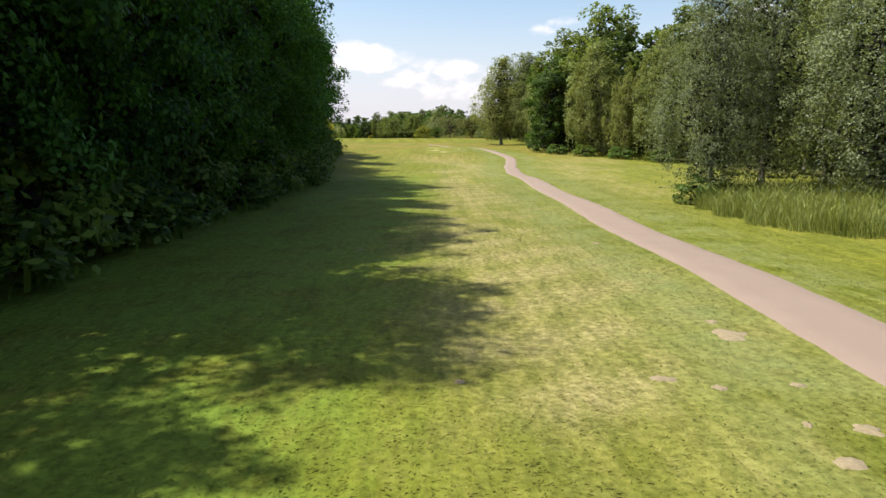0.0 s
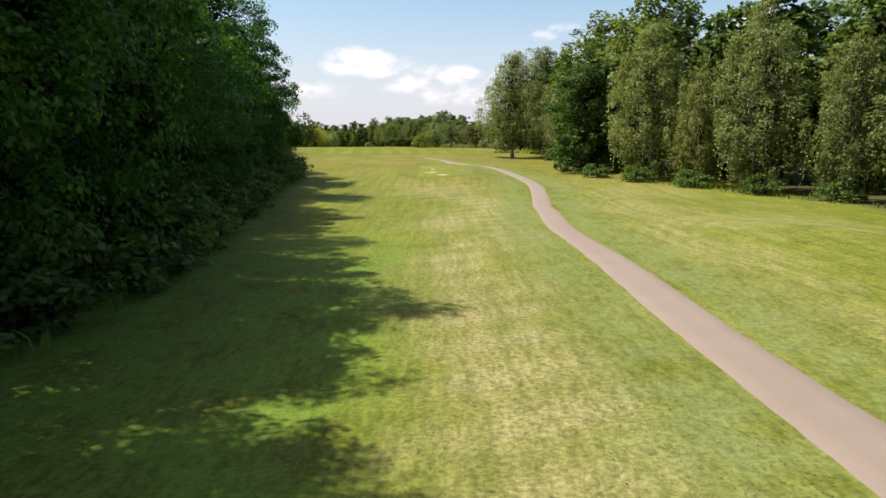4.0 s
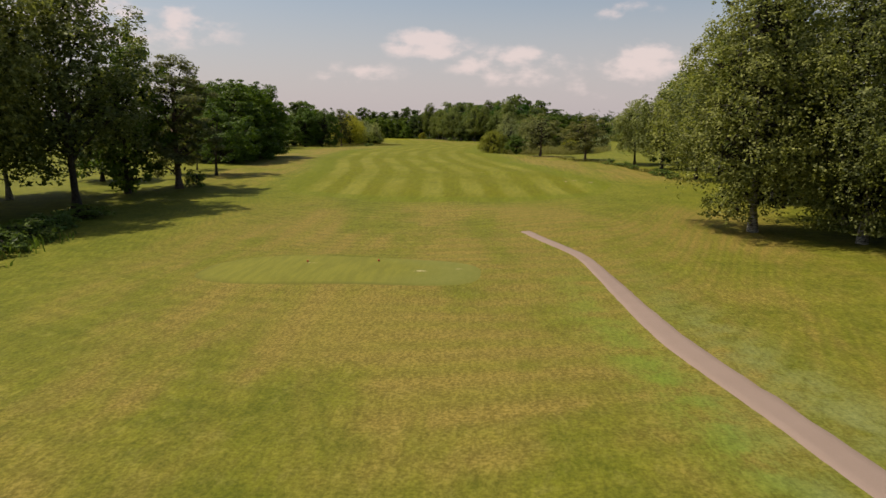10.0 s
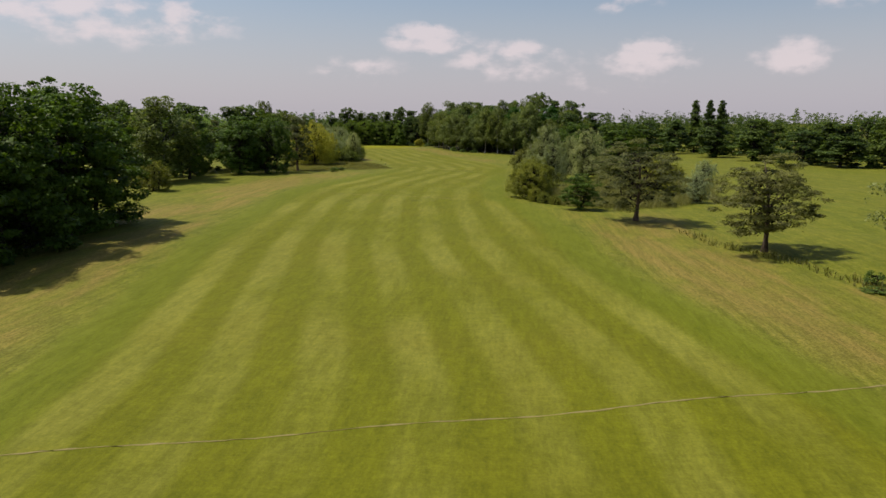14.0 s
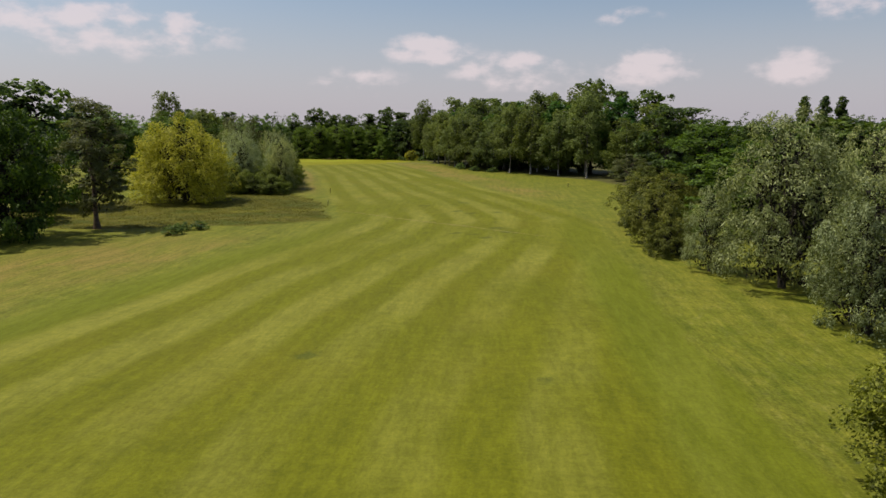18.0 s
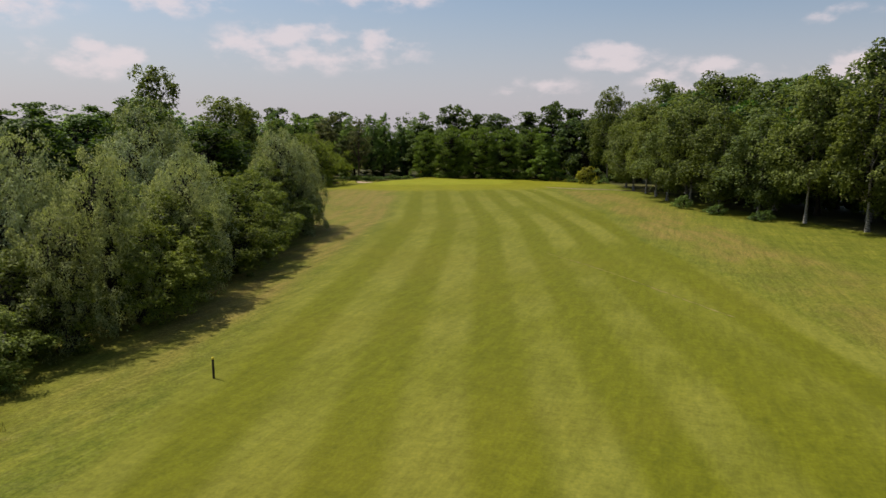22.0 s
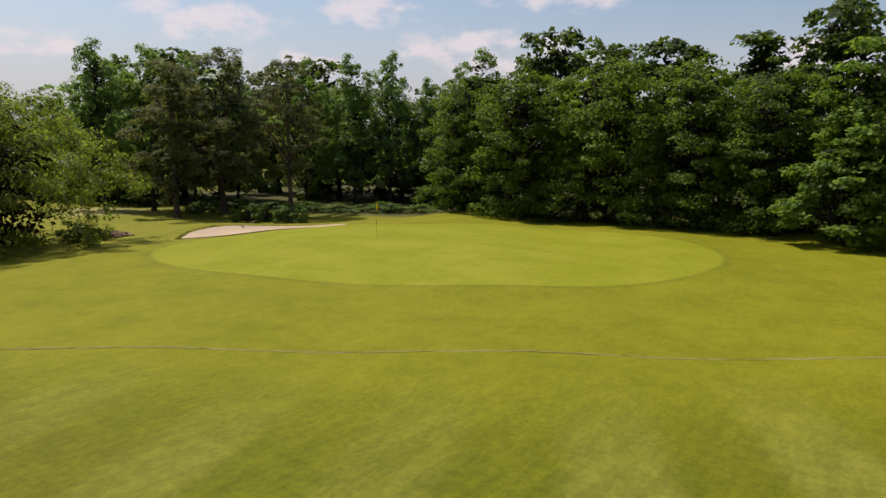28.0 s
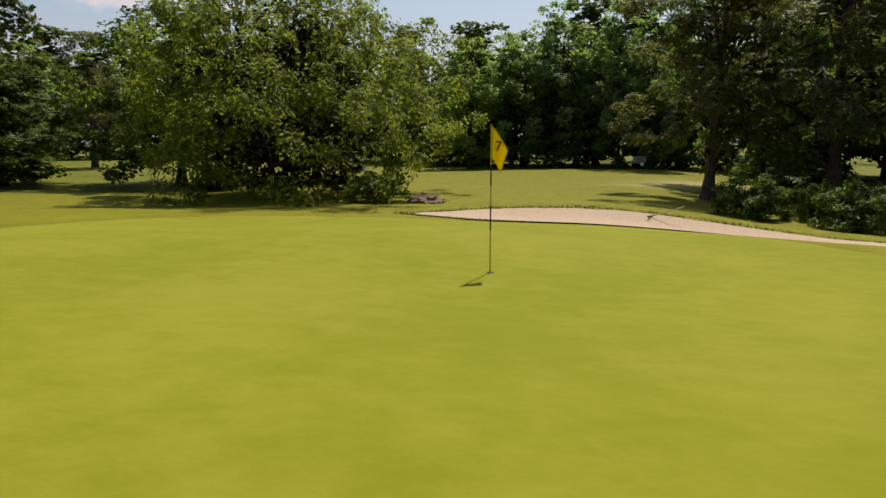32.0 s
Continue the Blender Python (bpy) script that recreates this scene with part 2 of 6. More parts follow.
rough_green = mix_node(tt, ramp_node(tt, patchy, (0.3, 0.7)), (0.086, 0.104, 0.006), (0.130, 0.138, 0.011))
lanes = tt.nodes.new("ShaderNodeSeparateXYZ")
tt.links.new(where, lanes.inputs[0])
rough_dry = mix_node(tt, ramp_node(tt, fine, (0.3, 0.7)), (0.138, 0.110, 0.018), (0.190, 0.152, 0.038))
rough_dry = mix_node(tt, ramp_node(tt, lanes.outputs["Y"], (105.0, 75.0)), rough_dry, mix_node(tt, ramp_node(tt, fine, (0.3, 0.7)), (0.165, 0.150, 0.046), (0.240, 0.212, 0.090)))
dryness = math_node(tt, "MULTIPLY", math_node(tt, "ADD", attribute(tt, "dry"), 0.12), math_node(tt, "ADD", math_node(tt, "MULTIPLY", ramp_node(tt, blotch, (0.38, 0.62)), 1.1), 0.25), clamp=True)
drift = math_node(tt, "MULTIPLY", noise_node(tt, where, 0.05, 2.0), 3.0)
swath_a = math_node(tt, "SINE", math_node(tt, "ADD", math_node(tt, "MULTIPLY", attribute(tt, "across"), 2.3), drift))
swath_b = math_node(tt, "SINE", math_node(tt, "ADD", math_node(tt, "MULTIPLY", lanes.outputs["X"], 2.6), math_node(tt, "MULTIPLY", drift, 0.35)))
swath_c = math_node(tt, "MULTIPLY", math_node(tt, "SINE", math_node(tt, "ADD", math_node(tt, "MULTIPLY", attribute(tt, "across"), 4.1), math_node(tt, "MULTIPLY", drift, 2.2))), ramp_node(tt, noise_node(tt, where, 0.13, 3.0), (0.3, 0.6)))
side_by = attribute(tt, "lengthways")
swath = math_node(tt, "ADD", math_node(tt, "MULTIPLY", swath_b, side_by), math_node(tt, "MULTIPLY", swath_a, math_node(tt, "SUBTRACT", 1.0, side_by)))
swath = math_node(tt, "MULTIPLY", swath, ramp_node(tt, noise_node(tt, where, 0.09, 3.0), (0.25, 0.55)))
tuft = noise_node(tt, stretched(tt, where, (2.6, 1.7, 2.6)), 1.0, 7.0, 0.72)
dryness = math_node(tt, "MULTIPLY", dryness, math_node(tt, "ADD", math_node(tt, "MULTIPLY", swath, 0.22), 0.85), clamp=True)
rough_green = mix_node(tt, math_node(tt, "MULTIPLY", ramp_node(tt, tuft, (0.48, 0.68)), 0.4), rough_green, (0.150, 0.158, 0.028))
rough_green = mix_node(tt, math_node(tt, "MULTIPLY", ramp_node(tt, tuft, (0.49, 0.34)), 0.3), rough_green, (0.070, 0.082, 0.010))
rough = mix_node(tt, dryness, rough_green, rough_dry)
mown = noise_node(tt, stretched(tt, where, (2.2, 0.11, 1.0)), 1.0, 5.0, 0.62)
combed = noise_node(tt, stretched(tt, where, (5.5, 0.7, 1.0)), 1.0, 4.0, 0.6)
rough = mix_node(tt, math_node(tt, "MULTIPLY", ramp_node(tt, tuft, (0.48, 0.66)), 0.15), rough, (0.170, 0.160, 0.040))
turned = math_node(tt, "MULTIPLY", ramp_node(tt, lanes.outputs["Y"], (104.0, 120.0)), ramp_node(tt, lanes.outputs["Y"], (186.0, 172.0)))
rough = mix_node(tt, math_node(tt, "MULTIPLY", turned, 0.55), rough, mix_node(tt, ramp_node(tt, math_node(tt, "ADD", math_node(tt, "MULTIPLY", swath_c, 0.42), math_node(tt, "ADD", math_node(tt, "MULTIPLY", math_node(tt, "SUBTRACT", tuft, 0.5), 2.6), math_node(tt, "MULTIPLY", math_node(tt, "SUBTRACT", blotch, 0.5), 2.4))), (-0.9, 0.9)), (0.70, 0.74, 0.62), (1.10, 1.04, 1.05)), "MULTIPLY")
rough = mix_node(tt, math_node(tt, "SUBTRACT", 0.7, math_node(tt, "MULTIPLY", turned, 0.55)), rough, mix_node(tt, ramp_node(tt, math_node(tt, "ADD", math_node(tt, "MULTIPLY", mown, 0.62), math_node(tt, "MULTIPLY", combed, 0.38)), (0.36, 0.64)), (0.72, 0.78, 0.62), (1.30, 1.22, 1.45)), "MULTIPLY")
# lush turf along the path, plus a colour lift for turf in tree shade
lush_and_shade_lift = math_node(tt, "MULTIPLY", attribute(tt, "lush_and_shade_lift"), ramp_node(tt, math_node(tt, "ADD", patchy, math_node(tt, "MULTIPLY", grain, 0.3)), (0.45, 0.8)), clamp=True)
rough = mix_node(tt, lush_and_shade_lift, rough, mix_node(tt, ramp_node(tt, lanes.outputs["X"], (1.0, 4.0)), (0.110, 0.158, 0.020), (0.140, 0.156, 0.052)))
stripe = math_node(tt, "SINE", math_node(tt, "MULTIPLY", attribute(tt, "stripe"), math.pi))
stripe = ramp_node(tt, math_node(tt, "ADD", stripe, math_node(tt, "MULTIPLY", math_node(tt, "SUBTRACT", patchy, 0.5), 0.8)), (-0.6, 0.6))
stripe = math_node(tt, "MULTIPLY", stripe, ramp_node(tt, math_node(tt, "ADD", math_node(tt, "MULTIPLY", blotch, 0.6), math_node(tt, "MULTIPLY", noise_node(tt, where, 0.06, 3.0), 0.5)), (0.38, 0.68)))
fair = mix_node(tt, stripe, (0.107, 0.112, 0.004), (0.160, 0.159, 0.022))
streak = noise_node(tt, stretched(tt, where, (2.4, 0.4, 1.0)), 1.0, 5.0, 0.65)
fair = mix_node(tt, 0.75, fair, mix_node(tt, ramp_node(tt, math_node(tt, "ADD", math_node(tt, "MULTIPLY", streak, 0.6), math_node(tt, "MULTIPLY", tuft, 0.4)), (0.36, 0.64)), (0.78, 0.80, 0.7), (1.20, 1.19, 1.25)), "MULTIPLY")
fair = mix_node(tt, math_node(tt, "MULTIPLY", ramp_node(tt, noise_node(tt, where, 0.12, 3.0), (0.45, 0.75)), 0.35), fair, (0.128, 0.116, 0.008))
inside = ramp_node(tt, math_node(tt, "ADD", attribute(tt, "fairway"), wobble), (-0.4, 0.4))
hatch = noise_node(tt, stretched(tt, where, (0.9, 3.4, 1.0)), 1.0, 5.0, 0.68)
fair = mix_node(tt, 0.35, fair, mix_node(tt, ramp_node(tt, hatch, (0.36, 0.64)), (0.82, 0.84, 0.74), (1.16, 1.15, 1.22)), "MULTIPLY")
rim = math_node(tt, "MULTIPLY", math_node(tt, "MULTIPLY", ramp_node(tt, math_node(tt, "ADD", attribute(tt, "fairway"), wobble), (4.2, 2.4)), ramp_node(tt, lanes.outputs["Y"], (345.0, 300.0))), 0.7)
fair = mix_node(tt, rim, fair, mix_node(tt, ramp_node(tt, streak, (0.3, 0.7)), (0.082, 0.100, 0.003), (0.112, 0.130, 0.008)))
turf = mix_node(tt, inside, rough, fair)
turf = mix_node(tt, math_node(tt, "MULTIPLY", ramp_node(tt, math_node(tt, "ADD", attribute(tt, "tufts"), math_node(tt, "MULTIPLY", math_node(tt, "SUBTRACT", tuft, 0.5), 1.2)), (0.35, 0.7)), 0.6), turf, (0.048, 0.062, 0.010))
drifts = noise_node(tt, stretched(tt, where, (0.16, 0.30, 0.2)), 1.0, 6.0, 0.68)
heath_floor = mix_node(tt, ramp_node(tt, drifts, (0.36, 0.52)), (0.050, 0.064, 0.003), (0.086, 0.080, 0.007))
heath_floor = mix_node(tt, ramp_node(tt, drifts, (0.50, 0.66)), heath_floor, (0.130, 0.130, 0.006))
heath_floor = mix_node(tt, math_node(tt, "MULTIPLY", ramp_node(tt, tuft, (0.52, 0.70)), 0.5), heath_floor, (0.185, 0.150, 0.045))
turf = mix_node(tt, attribute(tt, "heath"), turf, heath_floor)
collar = math_node(tt, "ADD", attribute(tt, "short"), math_node(tt, "MULTIPLY", wobble, 0.12))
turf = mix_node(tt, ramp_node(tt, math_node(tt, "ADD", collar, wobble), (-17.0, -9.0)), turf, mix_node(tt, ramp_node(tt, math_node(tt, "ADD", math_node(tt, "MULTIPLY", patchy, 0.6), math_node(tt, "MULTIPLY", tuft, 0.4)), (0.30, 0.68)), (0.130, 0.134, 0.003), (0.184, 0.177, 0.007)))
turf = mix_node(tt, math_node(tt, "MULTIPLY", ramp_node(tt, collar, (-0.35, -0.1)), 0.18), turf, (0.070, 0.075, 0.010))
# turf brightened in its colour so the stretch looks sunny
turf = mix_node(tt, math_node(tt, "MULTIPLY", attribute(tt, "meadow"), 0.8), turf, mix_node(tt, ramp_node(tt, tuft, (0.36, 0.62)), (0.128, 0.132, 0.006), (0.190, 0.178, 0.018)))
green = mix_node(tt, ramp_node(tt, math_node(tt, "ADD", math_node(tt, "MULTIPLY", noise_node(tt, where, 0.33, 3.0), 0.5), math_node(tt, "MULTIPLY", tuft, 0.5)), (0.36, 0.64)), (0.160, 0.174, 0.003), (0.212, 0.212, 0.015))
turf = mix_node(tt, ramp_node(tt, collar, (0.0, 0.22)), turf, green)
bare = math_node(tt, "MULTIPLY", attribute(tt, "bare"), ramp_node(tt, math_node(tt, "ADD", fine, math_node(tt, "MULTIPLY", patchy, 0.6)), (0.62, 0.85)), clamp=True)
turf = mix_node(tt, bare, turf, (0.34, 0.29, 0.16))
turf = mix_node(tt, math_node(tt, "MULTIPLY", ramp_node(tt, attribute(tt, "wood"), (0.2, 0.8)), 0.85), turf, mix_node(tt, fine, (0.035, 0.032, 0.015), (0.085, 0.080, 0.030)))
speck = mix_node(tt, ramp_node(tt, math_node(tt, "ADD", math_node(tt, "MULTIPLY", fine, 0.6), math_node(tt, "MULTIPLY", grain, 0.4)), (0.34, 0.66)), (0.60, 0.61, 0.58), (1.36, 1.35, 1.30))
turf = mix_node(tt, math_node(tt, "SUBTRACT", math_node(tt, "SUBTRACT", 0.8, math_node(tt, "MAXIMUM", math_node(tt, "MULTIPLY", inside, 0.36), math_node(tt, "MULTIPLY", ramp_node(tt, collar, (-18.0, -9.0)), 0.5))), math_node(tt, "MULTIPLY", ramp_node(tt, collar, (0.0, 0.3)), 0.62), clamp=True), turf, speck, "MULTIPLY")
tt.links.new(turf, tp.inputs["Base Color"])
tp.inputs["Specular IOR Level"].default_value = 0.12
bumped(tt, tp, math_node(tt, "MULTIPLY", fine, math_node(tt, "SUBTRACT", 1.0, math_node(tt, "MULTIPLY", ramp_node(tt, collar, (0.0, 0.3)), 0.85))), 0.5, 0.05)

PATH, pt, pp = material("red_grit", 0.95)
spot = position(pt)
grit = noise_node(pt, spot, 60.0, 3.0, 0.7)
worn = noise_node(pt, spot, 0.9, 4.0)
pt.links.new(mix_node(pt, 0.35, mix_node(pt, worn, (0.18, 0.125, 0.100), (0.235, 0.170, 0.142)), mix_node(pt, grit, (0.13, 0.10, 0.085), (0.36, 0.30, 0.26))), pp.inputs["Base Color"])
bumped(pt, pp, grit, 0.4, 0.02)
SAND, st, sp = material("bunker_sand", 0.95)
spot = position(st)
rake_lines = noise_node(st, stretched(st, spot, (2.0, 9.0, 2.0)), 1.5, 4.0)
st.links.new(mix_node(st, rake_lines, (0.36, 0.265, 0.185), (0.47, 0.355, 0.26)), sp.inputs["Base Color"])
bumped(st, sp, rake_lines, 0.5, 0.03)
SOIL = plain("dark_soil", (0.075, 0.055, 0.035), 0.95, 0.4, 4.0, 0.5)
DRY_SOIL = plain("dry_soil", (0.225, 0.180, 0.115), 0.95, 0.35, 14.0, 0.6)
MULCH = plain("leaf_litter", (0.16, 0.105, 0.065), 0.95, 0.45, 9.0, 0.6)
WOOD_DARK = plain("stained_wood", (0.030, 0.024, 0.018), 0.8, 0.3, 20.0, 0.3)
WOOD_PALE = plain("pale_wood", (0.46, 0.36, 0.22), 0.7, 0.25, 20.0, 0.2)
FLAG_YELLOW = plain("yellow_cloth", (0.80, 0.62, 0.02), 0.7, 0.08, 6.0)
BLACK = plain("black_paint", (0.015, 0.015, 0.015), 0.6, 0.2)
WHITE = plain("white_paint", (0.75, 0.74, 0.70), 0.5, 0.06)
PALE_YELLOW = plain("pale_yellow_paint", (0.72, 0.66, 0.30), 0.45, 0.06)
BLUE = plain("blue_paint", (0.02, 0.06, 0.28), 0.4, 0.1)
RED = plain("red_paint", (0.36, 0.05, 0.02), 0.4, 0.1)
PIN_DARK = plain("dark_pin_band", (0.05, 0.045, 0.03), 0.4, 0.2)
PIN_YELLOW = plain("yellow_pin_band", (0.62, 0.50, 0.04), 0.4, 0.1)
CHALK = plain("bare_turf_line", (0.21, 0.175, 0.065), 0.95, 0.3, 6.0)


# ---------------------------------------------------------------- the plan
def smooth(a, b, v):
    t = np.clip((v - a) / (b - a), 0, 1)
    return t * t * (3 - 2 * t)


def along(points, v):
    xs, ys = zip(*points)
    return np.interp(v, xs, ys)


# edges of the fairway: y, x
FAIR_LEFT = [(160, -27), (186, -29.3), (200, -30.5), (231, -37.5), (264, -41.5), (281, -42.0), (300, -39), (317, -35.2), (330, -34), (344, -37.8), (360, -43), (376, -47.7), (392, -52.3), (410, -57.5), (427, -64), (455, -74.5), (470, -82)]
FAIR_RIGHT = [(160, 8), (186, 9), (204, 3.5), (222, -1), (238, -2.6), (256, -4.6), (270, -9.2), (290, -9.5), (325, -8.6), (341, -10), (370, -19.5), (385, -24.2), (403, -31), (430, -38), (446, -44), (457, -48), (470, -54)]
WOOD_LEFT = [(-60, -8.7), (48, -8.7), (71, -12.4), (100, -14.9), (108, -16.5), (120, -24), (130, -31), (148, -33)]
PATH_LINE = [(-30, 6.3), (10, 6.3), (30, 6.7), (42, 6.9), (55, 6.85), (62, 6.9), (66, 7.2), (73, 7.6), (79, 8.4), (87, 9.2), (92, 9.4), (97, 9.1), (103, 8.2), (108.6, 7.2), (113, 5.9), (117.2, 4.7), (123.3, 3.6), (128.4, 2.5), (134, 1.9), (138, 1.62), (144.7, 1.1), (147.3, 0.2), (150.5, -1.1), (154, -2.35)]
GREEN_AT, GREEN_LONG, GREEN_WIDE, GREEN_TURN = (-75.2, 475.2), 15.3, 11.0, radians(24)
TEE_A = (0.2, 102.2, 4.3, 8.6)       # middle, half width, half length
TEE_B = (-12.2, 138.7, 7.5, 3.6)
TUFTS = [(-23.7, 320.6, 0.75), (-21.3, 320.0, 0.75), (-19.9, 319.4, 0.75), (-17.3, 323.3, 0.75), (-18.8, 317.5, 0.75), (-17.1, 320.8, 0.75), (-21.9, 345.3, 0.9), (-17.8, 335.7, 0.9), (-22.2, 337.1, 0.9), (-20.8, 335.1, 0.9), (-26.5, 342.3, 0.9), (-18.0, 323.7, 0.9), (-21.5, 264.4, 0.7), (-30.6, 263.6, 0.7), (-17.3, 269.0, 0.7), (-15.7, 284.7, 0.7), (-20.2, 269.4, 0.7), (-25.2, 286.8, 0.7), (-9.2, 182.9, 0.7), (-19.1, 190.9, 0.7), (-11.9, 184.4, 0.7)]      # dark thick tufts on the fairway
HEATH = [(-34.2, 327.4), (-38, 324.0), (-46, 321), (-58, 319.5), (-70, 319), (-72, 338), (-60, 352), (-52.5, 356.5), (-48, 357.5), (-43.5, 352), (-39.2, 344.5), (-36.8, 335)]
BUNKER = [(-91.3, 470.6), (-93.6, 473.2), (-95.0, 476.5), (-94.9, 479.8), (-93.4, 482.4), (-91.6, 484.4), (-89.9, 485.2), (-89.6, 482.6), (-89.9, 480.0), (-90.2, 476.5), (-90.4, 473.4)]


def oval(x, y, cx, cy, a, b, turn=0.0, power=2.0):
    """About the distance inside (plus) or outside (minus) of an oval's edge."""
    u = (x - cx) * math.cos(turn) + (y - cy) * math.sin(turn)
    v = -(x - cx) * math.sin(turn) + (y - cy) * math.cos(turn)
    r = (np.abs(u / a) ** power + np.abs(v / b) ** power) ** (1 / power)
    return (1 - r) * np.minimum(a, b) * np.where(r > 1, 1.1, 1.0)


def green_edge(x, y):
    return oval(x, y, *GREEN_AT, GREEN_LONG, GREEN_WIDE, GREEN_TURN, 2.1)


def inside_shape(x, y, shape):
    """Signed distance to a closed shape, plus inside."""
    x, y = np.asarray(x, float), np.asarray(y, float)
    best = np.full(x.shape, 1e9)
    odd = np.zeros(x.shape, bool)
    for (x0, y0), (x1, y1) in zip(shape, shape[1:] + shape[:1]):
        dx, dy = x1 - x0, y1 - y0
        k = np.clip(((x - x0) * dx + (y - y0) * dy) / (dx * dx + dy * dy), 0, 1)
        best = np.minimum(best, np.hypot(x - x0 - k * dx, y - y0 - k * dy))
        odd ^= ((y0 > y) != (y1 > y)) & (x < (x1 - x0) * (y - y0) / (y1 - y0 + 1e-12) + x0)
    return np.where(odd, best, -best)


def height(x, y):
    x, y = np.asarray(x, float), np.asarray(y, float)
    h = 1.75 * smooth(62, 128, y) + 1.65 * smooth(138, 212, y) - 0.55 * smooth(340, 400, y)
    h = h + 0.45 * smooth(-4.5, 2.0, oval(x, y, *TEE_A, 0.0, 3.0)) + 0.25 * smooth(-3.5, 1.5, oval(x, y, *TEE_B, 0.0, 3.0))
    h = h + 0.9 * np.exp(-((x - 17) / 5.0) ** 2 - ((y - 52) / 13.0) ** 2)
    g = green_edge(x, y)
    h = h + 0.28 * smooth(-9, 6, g) - 0.35 * smooth(-84, -94, x) * smooth(430, 460, y) - 0.38 * smooth(-85, -90, x) * smooth(476, 484, y)
    b = inside_shape(x, y, BUNKER) if np.size(x) < 8 or np.any(g > -30) else np.full(x.shape, -99.0)
    h = h - 0.20 * smooth(-0.2, 1.2, b) + 0.22 * np.exp(-((b + 0.9) / 0.9) ** 2) * smooth(-92.0, -94.0, x)
    h = h - 0.7 * np.exp(-((x - 8) / 13.0) ** 2 - ((y - 282) / 20.0) ** 2)
    return h + 0.10 * np.sin(x * 0.21 + 1.0) * np.sin(y * 0.13) + 0.06 * np.sin(x * 0.5 + y * 0.33)


def ground(x, y):
    return float(height(x, y))


def mesh_object(name, verts, faces, mat, parent=None, label="", smooth_shade=False, uniform=0):
    """One mesh object out of arrays; faces all have the same number of corners."""
    me = bpy.data.meshes.new(name)
    verts, faces = np.asarray(verts, np.float32), np.asarray(faces, np.int32)
    me.vertices.add(len(verts))
    me.vertices.foreach_set("co", verts.ravel())
    n = faces.shape[1]
    me.loops.add(faces.size)
    me.loops.foreach_set("vertex_index", faces.ravel())
    me.polygons.add(len(faces))
    me.polygons.foreach_set("loop_start", np.arange(0, faces.size, n, dtype=np.int32))
    if smooth_shade:
        me.polygons.foreach_set("use_smooth", np.ones(len(faces), bool))
    me.update(calc_edges=True)
    me.materials.append(mat)
    ob = new(name, me)
    if parent:
        ob.parent = parent
    if label:
        tagged(ob, label)
    return ob


def part(name, bm, mat, parent=None, label=""):
    me = bpy.data.meshes.new(name)
    bm.to_mesh(me)
    bm.free()
    me.materials.append(mat)
    ob = new(name, me)
    if parent:
        ob.parent = parent
    if label:
        tagged(ob, label)
    return ob


# ---------------------------------------------------------------- ground
gx = np.concatenate([[-3600, -2400, -1500, -900, -600, -420, -300, -240, -200, -170, -155], np.arange(-142, 42, 0.9), [44, 48, 54, 62, 75, 95, 120, 160, 220, 300, 450, 700, 1100, 1800, 3600]])
gy = np.concatenate([[-3600, -2000, -1000, -500, -250, -140, -90, -60, -40], np.arange(-30, 520, 0.9), [524, 530, 540, 560, 600, 660, 750, 900, 1200, 1700, 2500, 3900]])
X, Y = np.meshgrid(gx, gy)
Z = height(X, Y)
nx, ny = len(gx), len(gy)
corner = (np.arange(ny - 1)[:, None] * nx + np.arange(nx - 1)[None, :]).ravel()
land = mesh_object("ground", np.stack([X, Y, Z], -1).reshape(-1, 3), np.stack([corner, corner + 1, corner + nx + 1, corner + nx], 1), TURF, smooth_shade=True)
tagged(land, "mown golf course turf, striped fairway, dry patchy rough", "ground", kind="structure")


GRID = {}


def ground_value(name, values):
    GRID[name] = np.asarray(values, np.float32)
    a = land.data.attributes.new(name, "FLOAT", "POINT")
    a.data.foreach_set("value", np.asarray(values, np.float32).ravel())


left, right = along(FAIR_LEFT, Y), along(FAIR_RIGHT, Y)
front = 168.5 + 0.022 * (X + 10) ** 2 * (np.abs(X + 10) < 25) + 14 * smooth(14, 24, np.abs(X + 10))
fair_in = np.minimum(np.minimum(X - left, right - X), np.minimum(Y - front, 462 - Y + 0.4 * (X + 62)))
ground_value("fairway", np.clip(fair_in, -20, 20))
ground_value("stripe", (X - left - 4.4) / 2.17 + 0.5)
ground_value("across", np.where(Y < 190, -1.15 * fair_in, np.where(Y > 330, (X - left) * 1.5, X - left)))
green_in = green_edge(X, Y)
tee_a, tee_b = oval(X, Y, *TEE_A, 0.0, 2.7), oval(X, Y, *TEE_B, 0.0, 3.0)
ground_value("short", np.clip(green_in, -20, 20))
dry = 1.0 * smooth(0, 4, left - X) * smooth(16, 8, left - X) * smooth(172, 200, Y) * smooth(322, 305, Y)
dry = np.maximum(dry, 1.05 * smooth(0, 3, X - right) * smooth(16, 9, X - right) * smooth(180, 200, Y) * smooth(262, 240, Y))
dry = np.maximum(dry, 0.9 * smooth(0, 3, left - X) * smooth(22, 14, left - X) * smooth(352, 372, Y) * smooth(462, 448, Y))
dry = np.maximum(dry, 0.9 * smooth(0, 3, X - right) * smooth(12, 7, X - right) * smooth(380, 392, Y) * smooth(470, 455, Y))
dry = np.maximum(dry, 0.8 * smooth(0, 3, X - right) * smooth(9, 5, X - right) * smooth(352, 368, Y) * smooth(400, 380, Y))
dry = np.maximum(dry, 0.9 * np.exp(-((X - 1.0) / 5.0) ** 2 - ((Y - 88) / 9.0) ** 2))
